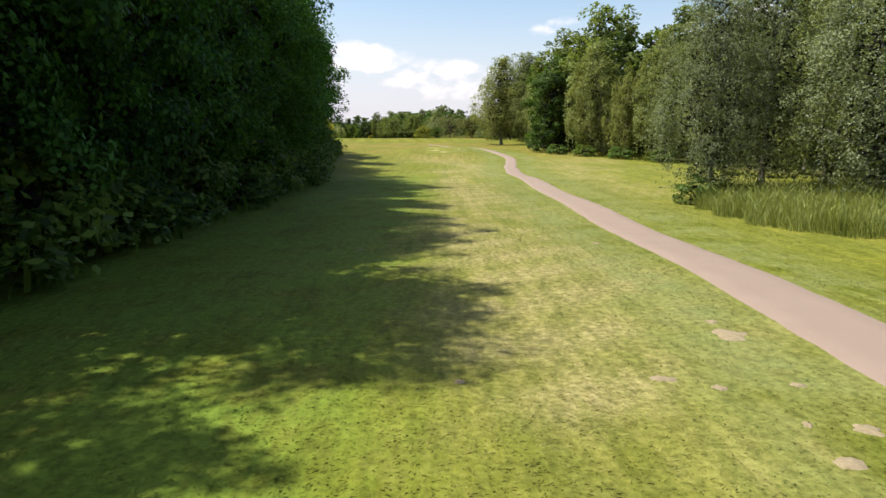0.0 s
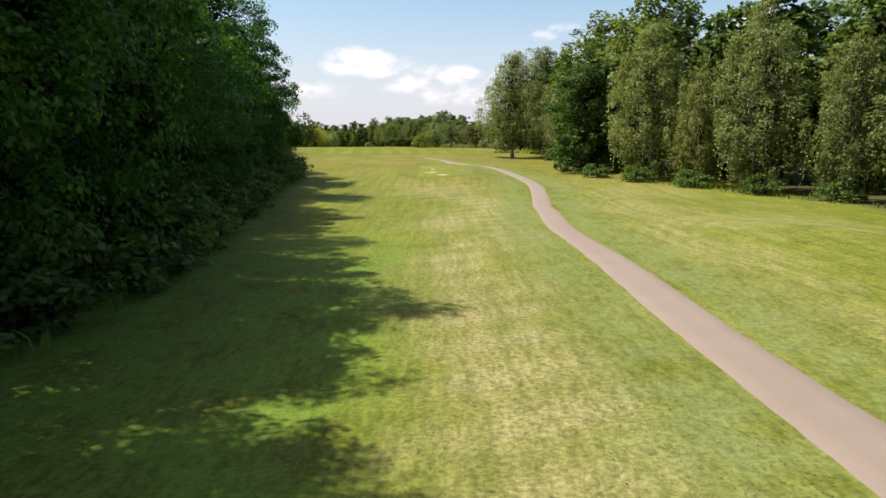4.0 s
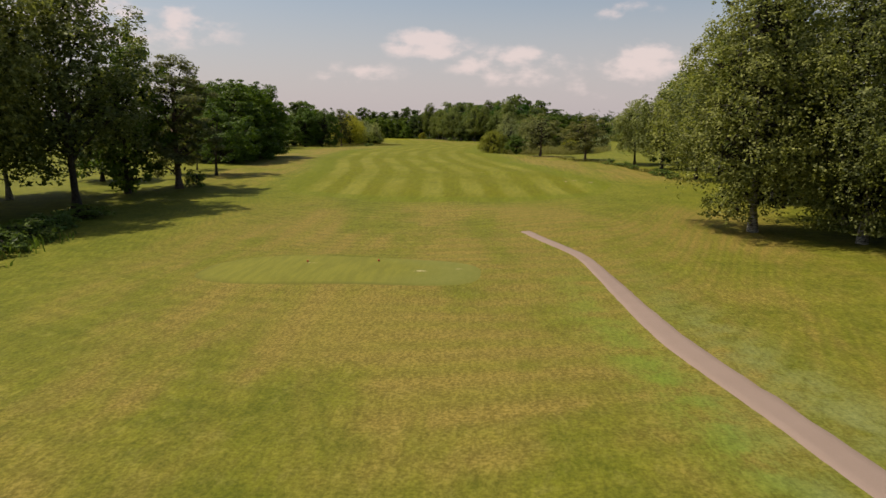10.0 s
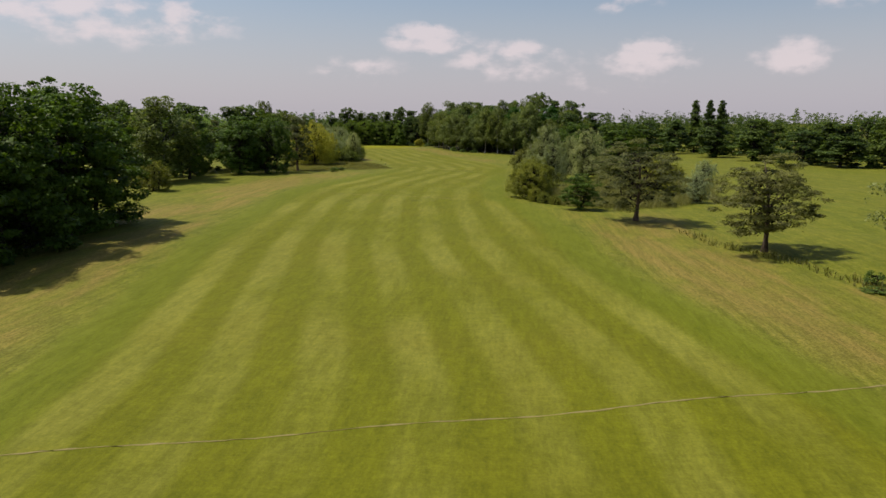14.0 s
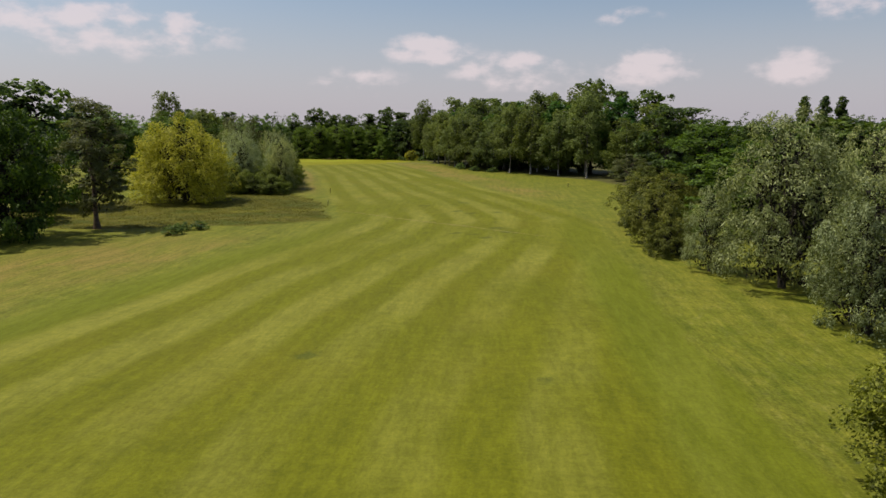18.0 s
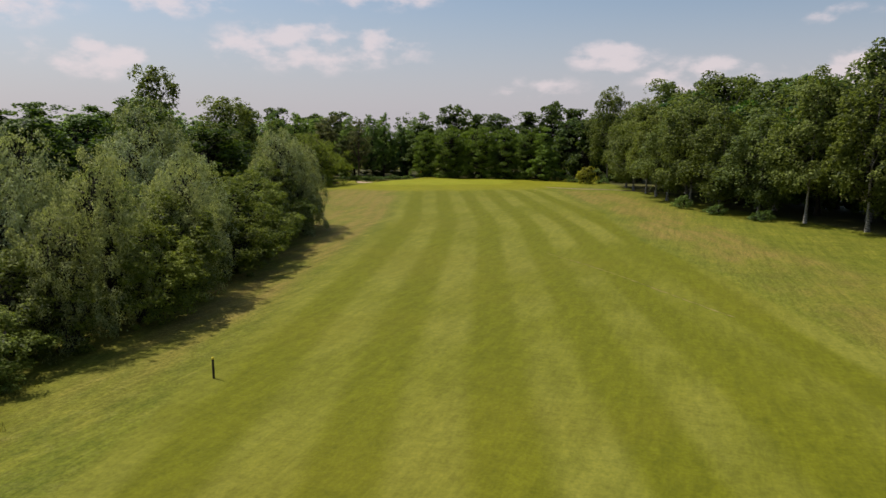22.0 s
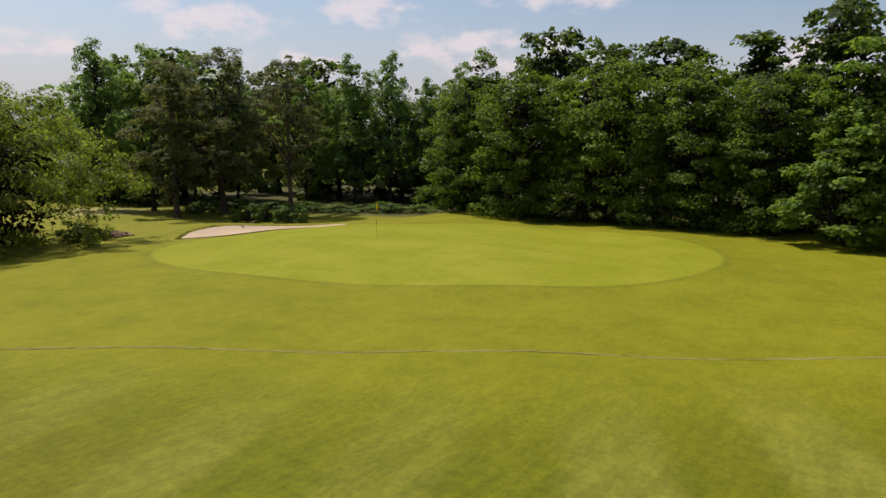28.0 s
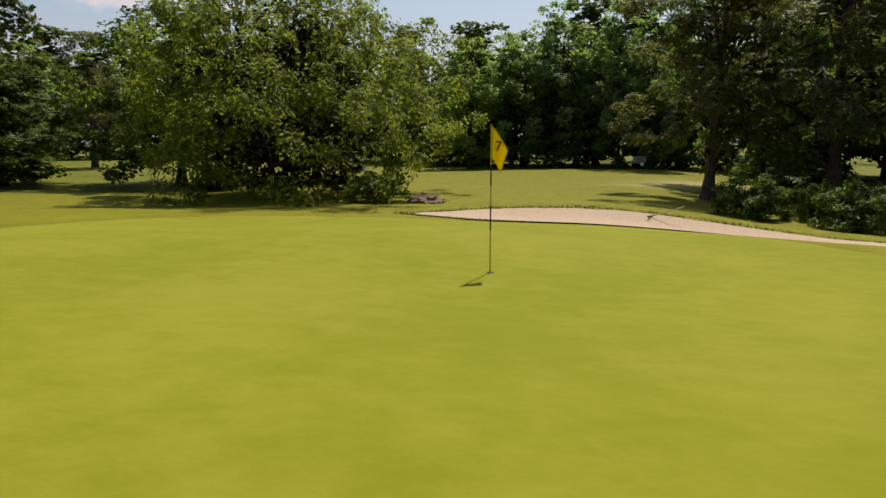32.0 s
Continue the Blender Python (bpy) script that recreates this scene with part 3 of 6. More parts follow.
dry = np.maximum(dry, 1.15 * np.exp(-((X - 2.4) / 2.7) ** 2) * smooth(2, 10, Y) * smooth(92, 78, Y))
dry = np.maximum(dry, 0.55 * smooth(8, 12, X) * smooth(26, 18, X) * smooth(20, 50, Y) * smooth(170, 140, Y))
dry = np.maximum(dry, 0.85 * smooth(-30, -18, X) * smooth(24, 10, X) * smooth(112, 122, Y) * smooth(172, 160, Y))
dry = np.maximum(dry, 0.9 * np.exp(-((tee_a + 1.7) / 1.1) ** 2) * smooth(3.5, 0.5, X) * smooth(92, 99, Y))
dry = np.maximum(dry, 0.5 * smooth(-30, -24, X) * smooth(-4, -8, X) * smooth(80, 100, Y) * smooth(172, 150, Y))
ground_value("dry", dry)
# where turf behind the green is painted brighter, as if in full sun
ground_value("meadow", smooth(-86, -93, X) * smooth(-160, -145, X) * smooth(446, 458, Y) * smooth(494, 484, Y - 0.1 * (X + 90)))
ground_value("lengthways", smooth(-7, -12, X) * smooth(172, 160, Y))
path_x = along(PATH_LINE, Y)
lush_and_shade_lift = np.exp(-((np.abs(X - path_x) - 1.9) / 1.3) ** 2) * smooth(150, 120, Y)
# greener and brighter beside the wood, to lighten the trees' shade by colour
lush_and_shade_lift = np.maximum(lush_and_shade_lift, 1.22 * smooth(0.8, -2.5, X) * smooth(66, 46, Y) * smooth(-40, -25, X) * smooth(-60, -40, Y))
ground_value("lush_and_shade_lift", lush_and_shade_lift)
bare = np.zeros_like(X)
for bx, by, br in ((-0.3, 99.0, 1.5), (0.8, 96.8, 1.1), (0.0, 102.0, 0.8), (-0.9, 106.6, 0.7), (-0.3, 104.8, 0.5), (0.2, 103.0, 0.7), (0.4, 100.6, 0.6), (-8.1, 138.6, 0.8), (-6.0, 139.4, 0.5), (-13.9, 139.7, 0.5), (-113.5, 478.6, 2.2), (-116.5, 480.2, 2.6), (-120.0, 481.6, 2.4)):
    bare = np.maximum(bare, np.exp(-((X - bx) / br) ** 2 - ((Y - by) / (br * 1.2)) ** 2))
ground_value("bare", bare)
tufts = np.zeros_like(X)
for bx, by, br in TUFTS:
    tufts = np.maximum(tufts, np.exp(-((X - bx) / br) ** 2 - ((Y - by) / (br * 0.9)) ** 2))
heath = inside_shape(X, Y, HEATH)
ground_value("heath", smooth(-0.8, 0.8, heath))
ground_value("tufts", tufts)
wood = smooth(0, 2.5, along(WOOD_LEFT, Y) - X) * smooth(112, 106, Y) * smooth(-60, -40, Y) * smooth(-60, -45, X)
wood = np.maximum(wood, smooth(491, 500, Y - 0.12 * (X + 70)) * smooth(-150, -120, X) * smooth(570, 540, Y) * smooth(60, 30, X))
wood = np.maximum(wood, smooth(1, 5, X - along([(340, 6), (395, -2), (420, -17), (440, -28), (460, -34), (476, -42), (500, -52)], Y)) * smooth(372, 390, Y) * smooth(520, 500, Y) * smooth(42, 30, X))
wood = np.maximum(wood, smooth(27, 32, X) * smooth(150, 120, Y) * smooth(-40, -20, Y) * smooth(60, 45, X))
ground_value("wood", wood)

# closely mown tees, laid on the sheet
TEE, et, ep = material("tee_turf", 0.85)
spot = position(et)
tee_fine = noise_node(et, spot, 11.0, 5.0, 0.7)
bands = math_node(et, "SINE", math_node(et, "MULTIPLY", attribute(et, "band"), 1.0))
tee_lane = noise_node(et, stretched(et, spot, (3.0, 0.35, 1.0)), 1.0, 5.0, 0.62)
tee_colour = mix_node(et, ramp_node(et, math_node(et, "ADD", bands, math_node(et, "MULTIPLY", noise_node(et, spot, 0.7, 3.0), 1.4)), (-0.3, 1.5)), (0.112, 0.109, 0.005), (0.136, 0.137, 0.013))
tee_colour = mix_node(et, 0.7, tee_colour, mix_node(et, tee_fine, (0.66, 0.67, 0.6), (1.32, 1.30, 1.3)), "MULTIPLY")
tee_colour = mix_node(et, 0.6, tee_colour, mix_node(et, ramp_node(et, tee_lane, (0.34, 0.66)), (0.80, 0.82, 0.7), (1.2, 1.18, 1.3)), "MULTIPLY")
tee_colour = mix_node(et, attribute(et, "blend"), tee_colour, mix_node(et, noise_node(et, stretched(et, spot, (2.6, 1.0, 1.0)), 1.0, 6.0, 0.7), (0.088, 0.102, 0.008), (0.168, 0.164, 0.034)))
tee_colour = mix_node(et, math_node(et, "MULTIPLY", attribute(et, "rim"), 0.6), tee_colour, (0.060, 0.062, 0.008))
chips = math_node(et, "MULTIPLY", attribute(et, "bare"), ramp_node(et, math_node(et, "ADD", attribute(et, "bare"), math_node(et, "ADD", math_node(et, "MULTIPLY", tee_fine, 1.5), math_node(et, "MULTIPLY", noise_node(et, spot, 2.6, 4.0), 1.5))), (1.95, 2.3)), clamp=True)
et.links.new(mix_node(et, chips, tee_colour, (0.38, 0.33, 0.19)), ep.inputs["Base Color"])
bumped(et, ep, tee_fine, 0.4, 0.03)
BARE_SPOTS = [(-0.3, 97.5, 1.1), (0.8, 95.3, 0.9), (-1.1, 105.5, 0.65), (-0.5, 104.0, 0.45), (-0.1, 102.3, 0.6), (0.1, 99.9, 0.5), (-2.2, 100.3, 0.35), (-8.1, 138.6, 0.4), (-6.0, 139.4, 0.3), (-13.9, 139.7, 0.3)]


def tee_ground(name, cx, cy, a, b, power, lift, label):
    rings, spokes = 16, 72
    k = np.linspace(0, 1, rings + 1)[1:, None]
    ang = np.linspace(0, 2 * math.pi, spokes, endpoint=False)[None, :]
    c, s = np.cos(ang), np.sin(ang)
    rad = (np.abs(c) ** power + np.abs(s) ** power) ** (-1 / power)
    x, y = cx + k * a * rad * c, cy + k * b * rad * s
    z = height(x, y) + lift
    z[-1] -= lift + 0.03
    verts = np.concatenate([[[cx, cy, ground(cx, cy) + lift]], np.stack([x, y, z], -1).reshape(-1, 3)])
    quads = []
    for r in range(rings - 1):
        i = 1 + r * spokes + np.arange(spokes)
        j = 1 + r * spokes + (np.arange(spokes) + 1) % spokes
        quads.append(np.stack([i, i + spokes, j + spokes, j], 1))
    i, j = 1 + np.arange(spokes), 1 + (np.arange(spokes) + 1) % spokes
    quads.append(np.stack([np.zeros(spokes, int), np.zeros(spokes, int), i, j], 1)[:0])
    ob = mesh_object(name, verts, np.concatenate(quads), TEE, smooth_shade=True)
    bm = bmesh.new()
    bm.from_mesh(ob.data)
    bm.verts.ensure_lookup_table()
    for p, q in zip(i, j):
        bm.faces.new((bm.verts[0], bm.verts[int(p)], bm.verts[int(q)])).smooth = True
    bm.to_mesh(ob.data)
    bm.free()
    vals = np.zeros(len(verts))
    for bx, by, br in BARE_SPOTS:
        vals = np.maximum(vals, np.exp(-((verts[:, 0] - bx) / br) ** 2 - ((verts[:, 1] - by) / (br * 0.7)) ** 2))
    ob.data.attributes.new("bare", "FLOAT", "POINT").data.foreach_set("value", vals.astype(np.float32))
    ob.data.attributes.new("band", "FLOAT", "POINT").data.foreach_set("value", (3.0 * smooth(-2.4, -1.3, verts[:, 0] - cx) - 1.5 - 1.2 * smooth(0.6, 1.2, verts[:, 0] - cx) + 1.2 * smooth(2.2, 2.8, verts[:, 0] - cx) if a < 5 else 0.3 + 0 * verts[:, 0]).astype(np.float32))
    edge = np.repeat(np.linspace(0, 1, rings + 1)[1:], spokes)
    edge = np.concatenate([[0], edge])
    u = (verts[:, 0] - cx) / a
    ob.data.attributes.new("blend", "FLOAT", "POINT").data.foreach_set("value", (np.maximum(smooth(0.15, 0.7, u) * smooth(0.35, 0.85, edge), smooth(0.86, 1.0, edge) * smooth(-0.2, 0.3, u))).astype(np.float32))
    ob.data.attributes.new("rim", "FLOAT", "POINT").data.foreach_set("value", (smooth(0.90, 1.0, edge) * smooth(0.9, 0.3, u)).astype(np.float32))
    return tagged(ob, label, "tee", kind="structure")


tee_ground("tee_back", *TEE_A, 2.7, 0.05, "closely mown raised tee with worn sandy divots")
tee_ground("tee_front", *TEE_B, 3.0, 0.05, "closely mown oval front tee with worn spots")


def ribbon(name, line, widths, mat, lift, label, category, step=0.8, wander=0.0, sink=0.03):
    """A strip that follows the ground along a line of x, y points; its edges dip into the ground."""
    pts = np.asarray(line, float)
    run = np.concatenate([[0], np.cumsum(np.hypot(*np.diff(pts, axis=0).T))])
    s = np.arange(0, run[-1], step)
    x, y, w = np.interp(s, run, pts[:, 0]), np.interp(s, run, pts[:, 1]), np.interp(s, np.linspace(0, run[-1], len(widths)), widths)
    for k in range(3):
        x[1:-1], y[1:-1] = (x[:-2] + 2 * x[1:-1] + x[2:]) / 4, (y[:-2] + 2 * y[1:-1] + y[2:]) / 4
    tx, ty = np.gradient(x), np.gradient(y)
    n = np.hypot(tx, ty)
    sx, sy = ty / n, -tx / n
    rng = np.random.default_rng(len(s))
    rows = []
    for k in (-0.5, -0.42, -0.2, 0.0, 0.2, 0.42, 0.5):
        e = rng.normal(0, wander, len(s)) if abs(k) > 0.4 else 0.0
        px, py = x + sx * (k * w + e), y + sy * (k * w + e)
        rows.append(np.stack([px, py, height(px, py) + (lift if abs(k) < 0.45 else -sink)], -1))
    v = np.stack(rows, 1)
    m = v.shape[1]
    i = (np.arange(len(s) - 1)[:, None] * m + np.arange(m - 1)[None, :]).ravel()
    ob = mesh_object(name, v.reshape(-1, 3), np.stack([i, i + 1, i + m + 1, i + m], 1), mat, smooth_shade=True)
    return tagged(ob, label, category, kind="structure")


ribbon("path", [(x, y) for y, x in PATH_LINE], [1.85, 1.85, 1.75, 1.5, 1.4, 1.3, 1.2, 0.7], PATH, 0.045, "reddish grit buggy path across the grass", "path", wander=0.02)
ribbon("path_side", [(-52, 478.2 - 9.5), (-47, 466), (-40, 463.5), (-32, 463), (-20, 466), (-5, 470)], [0.25, 0.45, 0.5, 0.5], PATH, 0.045, "narrow grit path leading under the trees", "path", wander=0.04)

# sand and its turf lip
shape = np.array(BUNKER + BUNKER[:1])
ts = np.linspace(0, len(BUNKER), 120, endpoint=False)
bx, by = [np.interp(ts, np.arange(len(shape)), shape[:, k]) for k in (0, 1)]
for _ in range(8):
    bx, by = (np.roll(bx, 1) + 2 * bx + np.roll(bx, -1)) / 4, (np.roll(by, 1) + 2 * by + np.roll(by, -1)) / 4
mx, my = bx.mean(), by.mean()
ks = np.linspace(0, 1, 9)[1:]
vx = np.concatenate([mx + k * (bx - mx) for k in ks])
vy = np.concatenate([my + k * (by - my) for k in ks])
vz = height(vx, vy) + 0.06
vz[-120:] -= 0.02
i = np.arange(120)
quads = np.concatenate([np.stack([r * 120 + i, (r + 1) * 120 + i, (r + 1) * 120 + (i + 1) % 120, r * 120 + (i + 1) % 120], 1) for r in range(7)])
sand = mesh_object("bunker", np.stack([vx, vy, vz], 1), quads, SAND, smooth_shade=True)
bm = bmesh.new()
bm.from_mesh(sand.data)
bm.verts.ensure_lookup_table()
bm.faces.new([bm.verts[k] for k in range(120)])
bm.to_mesh(sand.data)
bm.free()
tagged(sand, "pale pinkish sand bunker behind the green", "bunker", kind="structure")


# ---------------------------------------------------------------- trees and shrubs
def tube(points, radii, sides=7):
    pts, rad = np.asarray(points, float), np.asarray(radii, float)
    t = np.gradient(pts, axis=0)
    t /= np.linalg.norm(t, axis=1, keepdims=True) + 1e-9
    ref = np.where(np.abs(t[:, 2:3]) > 0.9, [[1.0, 0, 0]], [[0, 0, 1.0]])
    u = np.cross(t, ref)
    u /= np.linalg.norm(u, axis=1, keepdims=True) + 1e-9
    w = np.cross(t, u)
    a = np.linspace(0, 2 * math.pi, sides, endpoint=False)
    v = pts[:, None] + rad[:, None, None] * (u[:, None] * np.cos(a)[None, :, None] + w[:, None] * np.sin(a)[None, :, None])
    n = len(pts)
    i = (np.arange(n - 1)[:, None] * sides + np.arange(sides)[None, :]).ravel()
    j = (np.arange(n - 1)[:, None] * sides + ((np.arange(sides) + 1) % sides)[None, :]).ravel()
    return v.reshape(-1, 3), np.stack([i, j, j + sides, i + sides], 1)


def joined(pieces):
    vs, fs, n = [], [], 0
    for v, f in pieces:
        vs.append(v)
        fs.append(f + n)
        n += len(v)
    return np.concatenate(vs), np.concatenate(fs)


def leaf_mesh(rng, at, out, size, slim=0.55, droop=0.0):
    """Folded leaf shapes at the places given, facing about the directions given."""
    n = len(at)
    nrm = out / (np.linalg.norm(out, axis=1, keepdims=True) + 1e-9) + rng.normal(0, 0.5, (n, 3))
    nrm /= np.linalg.norm(nrm, axis=1, keepdims=True) + 1e-9
    ax = np.cross(nrm, rng.normal(0, 1, (n, 3)))
    ax += np.array([0, 0, -droop])
    ax -= nrm * (ax * nrm).sum(1, keepdims=True)
    ax /= np.linalg.norm(ax, axis=1, keepdims=True) + 1e-9
    sd = np.cross(nrm, ax)
    s = (size * rng.uniform(0.6, 1.35, n))[:, None]
    v = np.stack([at - ax * s * 0.5, at + sd * s * slim * 0.5 - nrm * s * 0.10 - ax * s * 0.05, at + ax * s * 0.55 - nrm * s * 0.06, at - sd * s * slim * 0.5 - nrm * s * 0.10 - ax * s * 0.05], 1)
    i = np.arange(n)[:, None] * 4
    return v.reshape(-1, 3), np.concatenate([i + [0, 1, 2], i + [0, 2, 3]], 0)


def outline(kind, u):
    """Crown radius (0 to 1) at the share u of the crown's height."""
    u = np.clip(u, 0, 1)
    if kind == "round":
        return np.sqrt(np.clip(1 - (2 * u - 0.9) ** 2 / 1.22, 0.02, 1))
    if kind == "dome":
        return np.sqrt(np.clip(1 - u ** 3.2, 0.03, 1)) * (0.86 + 0.14 * smooth(0, 0.25, u))
    if kind == "tall":
        return np.clip(np.sin(math.pi * (0.12 + 0.86 * u) ** 0.85), 0.05, 1) ** 0.8
    if kind == "cone":
        return np.clip(1.0 - u, 0.03, 1) ** 0.75 * (0.75 + 0.25 * smooth(0, 0.15, u))
    if kind == "spire":
        return np.clip(1.0 - u, 0.02, 1) ** 0.62 * (0.55 + 0.45 * smooth(0, 0.25, u))
    if kind == "column":
        return np.clip(np.sin(math.pi * (0.1 + 0.88 * u)), 0.08, 1) ** 0.5
    return np.ones_like(u)


def crown(rng, high, base, wide, kind, clumps, clump, leaves, size, hang=0.0, slim=0.55, flat=0.75, core=0.25, inner=1.2):
    """Leaves of a crown: lobes set round the stem, clumps of leaves over each lobe; hang: length of drooping strands."""
    lobes = max(20, clumps // 5)
    us = np.linspace(0, 1, 200)
    share = np.cumsum(outline(kind, us) + 0.12)
    u = np.interp((np.arange(lobes) + rng.uniform(0, 1, lobes)) / lobes, share / share[-1], us)
    ang = np.arange(lobes) * 2.39996 + rng.uniform(0, 6.28) + rng.normal(0, 0.4, lobes)
    fill = outline(kind, u)
    lobe = wide / 2 * rng.uniform(0.26, 0.50, lobes) * (0.60 + 0.40 * fill) * (1.15 if lobes < 25 else 1.0)
    lobe = lobe * (1 + 0.35 * smooth(0.7, 0.95, u))
    ring = np.clip((core + (1 - core) * rng.uniform(0, 1, lobes) ** 0.35) * fill * (wide / 2) * rng.uniform(0.85, 1.1, lobes) - 0.75 * lobe, 0, None)
    top = base + lobe * (0.3 if kind == "dome" else 0.55) + u * np.clip(high - base - lobe * 1.3, 0.1, None) * 0.97 + rng.normal(0, 0.01 * high, lobes)
    middle = np.stack([ring * np.cos(ang), ring * np.sin(ang), top], 1)
    away = np.stack([np.cos(ang) * 0.9, np.sin(ang) * 0.9, 0.25 + 0.5 * u], 1)
    of = np.arange(clumps) % lobes
    d1 = rng.normal(0, 0.8, (clumps, 3)) + away[of]
    d1 /= np.linalg.norm(d1, axis=1, keepdims=True) + 1e-9
    stray = np.where(rng.uniform(0, 1, clumps) < (0.12 if clumps > 60 else 0.0), 1.22, 1.0)
    c = middle[of] + d1 * (lobe[of] * rng.uniform(0.3, 1.0, clumps) ** 0.7 * stray)[:, None] * [1, 1, 0.9 if kind == "dome" else 1.2]
    joins = rng.uniform(0, 1, clumps) < 0.22
    c[joins] = (c * rng.uniform(0.4, 0.95, (clumps, 1)) + middle[rng.permutation(of)] * [0.25, 0.25, 0])[joins] * [1, 1, 0] + c[joins] * [0, 0, 1]
    c[:, 2] = np.minimum(c[:, 2], high - clump * 0.5)
    c[:, 2] = np.maximum(c[:, 2], base + clump * 0.35)
    which = np.repeat(np.arange(clumps), leaves)
    m = len(which)
    d = rng.normal(0, 1, (m, 3)) + 0.7 * d1[which] + [0, 0, 0.3]
    d /= np.linalg.norm(d, axis=1, keepdims=True)
    cs = (clump * rng.uniform(0.55, 1.15, clumps) / stray ** 2)[which][:, None]
    at = c[which] + d * cs * rng.uniform(0.05, 1.0, (m, 1)) ** 0.5 * [1, 1, flat]
    if hang:
        strand = rng.integers(0, 7, m)
        a2 = strand * 0.9 + which * 1.3
        drop = rng.uniform(0, 1, m)
        long = hang * (0.35 + 0.65 * np.sin(a2 * 3.1 + which) ** 2)
        fall = c[which] + np.stack([np.cos(a2) * cs[:, 0] * (0.8 + 0.1 * drop), np.sin(a2) * cs[:, 0] * (0.8 + 0.1 * drop), -drop * long], 1) + rng.normal(0, 0.07 * clump, (m, 3))
        fall[:, 2] = np.maximum(fall[:, 2], base * 0.55 + 0.25)
        at = np.where((rng.uniform(0, 1, m) < 0.5)[:, None], fall, at)
    face = 0.5 * d + 0.4 * d1[which] + [0, 0, 0.55]
    outer = leaf_mesh(rng, at, face, size, slim, 0.8 if hang else 0.0)
    # filler cards deep in the crown; make_tree colours them dark as inner shade
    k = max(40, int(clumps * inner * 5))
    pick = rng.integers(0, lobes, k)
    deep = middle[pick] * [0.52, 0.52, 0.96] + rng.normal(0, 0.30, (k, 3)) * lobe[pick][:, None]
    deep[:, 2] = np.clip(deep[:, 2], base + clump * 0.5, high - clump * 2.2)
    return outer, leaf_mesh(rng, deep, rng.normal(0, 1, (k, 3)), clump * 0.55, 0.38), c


def make_tree(name, seed, high, base, wide, kind, clumps, clump, leaves, size, leaf, bark_mat, stems=1, thick=0.16, limbs=5, hang=0.0, slim=0.55, flat=0.75, core=0.25, lean=0.3, inner=1.2):
    """A tree or tall shrub: trunk(s), limbs that reach into the crown, and a crown of leaves."""
    rng = np.random.default_rng(seed)
    root = new(name)
    (lv, lf), (bv, bf), c = crown(rng, high, base, wide, kind, clumps, clump, leaves, size, hang, slim, flat, core, inner)
    reach = np.percentile(np.hypot(lv[:, 0], lv[:, 1]), 96.0)
    grow = np.array([wide / 2 / reach, wide / 2 / reach, high / np.percentile(lv[:, 2], 99.2)])
    lv, bv, c = lv * grow, bv * grow, c * grow
    tops = []
    for k in range(stems):
        a = k * 6.283 / max(stems, 1) + rng.uniform(0, 1)
        spread = 0.0 if stems == 1 else 0.10 * wide
        z = np.linspace(-0.3, high * (0.82 if stems == 1 else 0.6), 9)
        q = z / high
        x = np.cos(a) * (0.15 * spread + spread * 2.0 * np.clip(q, 0, 1)) + lean * np.sin(q * 3 + seed) * 0.6
        y = np.sin(a) * (0.15 * spread + spread * 2.0 * np.clip(q, 0, 1)) + lean * np.cos(q * 2.5 + seed) * 0.4
        line = np.stack([x, y, z], 1)
        flare = 1 + 0.8 * np.exp(-np.clip(z, 0, 9) / 0.35)
        v, f = tube(line, thick * flare * (1 - 0.85 * q / 0.85) / (1 if stems == 1 else 1.5), 9)
        mesh_object("trunk", v, f, bark_mat, root, smooth_shade=True)
        tops.append(line)
    picks = c[rng.permutation(len(c))[:limbs]] if limbs else []
    for k, end in enumerate(picks):
        line = tops[k % stems]
        zz = np.clip(end[2] * rng.uniform(0.45, 0.75), line[1, 2], line[-2, 2])
        start = np.array([np.interp(zz, line[:, 2], line[:, 0]), np.interp(zz, line[:, 2], line[:, 1]), zz])
        mid = (start + end) / 2 + [0, 0, 0.08 * high * rng.uniform(-0.4, 1)]
        s = np.linspace(0, 1, 6)[:, None]
        v, f = tube(start * (1 - s) ** 2 + 2 * mid * s * (1 - s) + end * s ** 2, thick * 0.42 * np.linspace(1, 0.2, 6), 6)
        mesh_object("limb", v, f, bark_mat, root, smooth_shade=True)
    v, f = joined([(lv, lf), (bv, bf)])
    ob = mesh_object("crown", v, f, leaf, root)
    # second slot darkens the filler, so gaps between leaves look shaded
    ob.data.materials.append(INNER_SHADE)
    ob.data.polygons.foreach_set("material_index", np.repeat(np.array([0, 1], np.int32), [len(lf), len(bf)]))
    return root


PROTOTYPES = {}
USED = set()


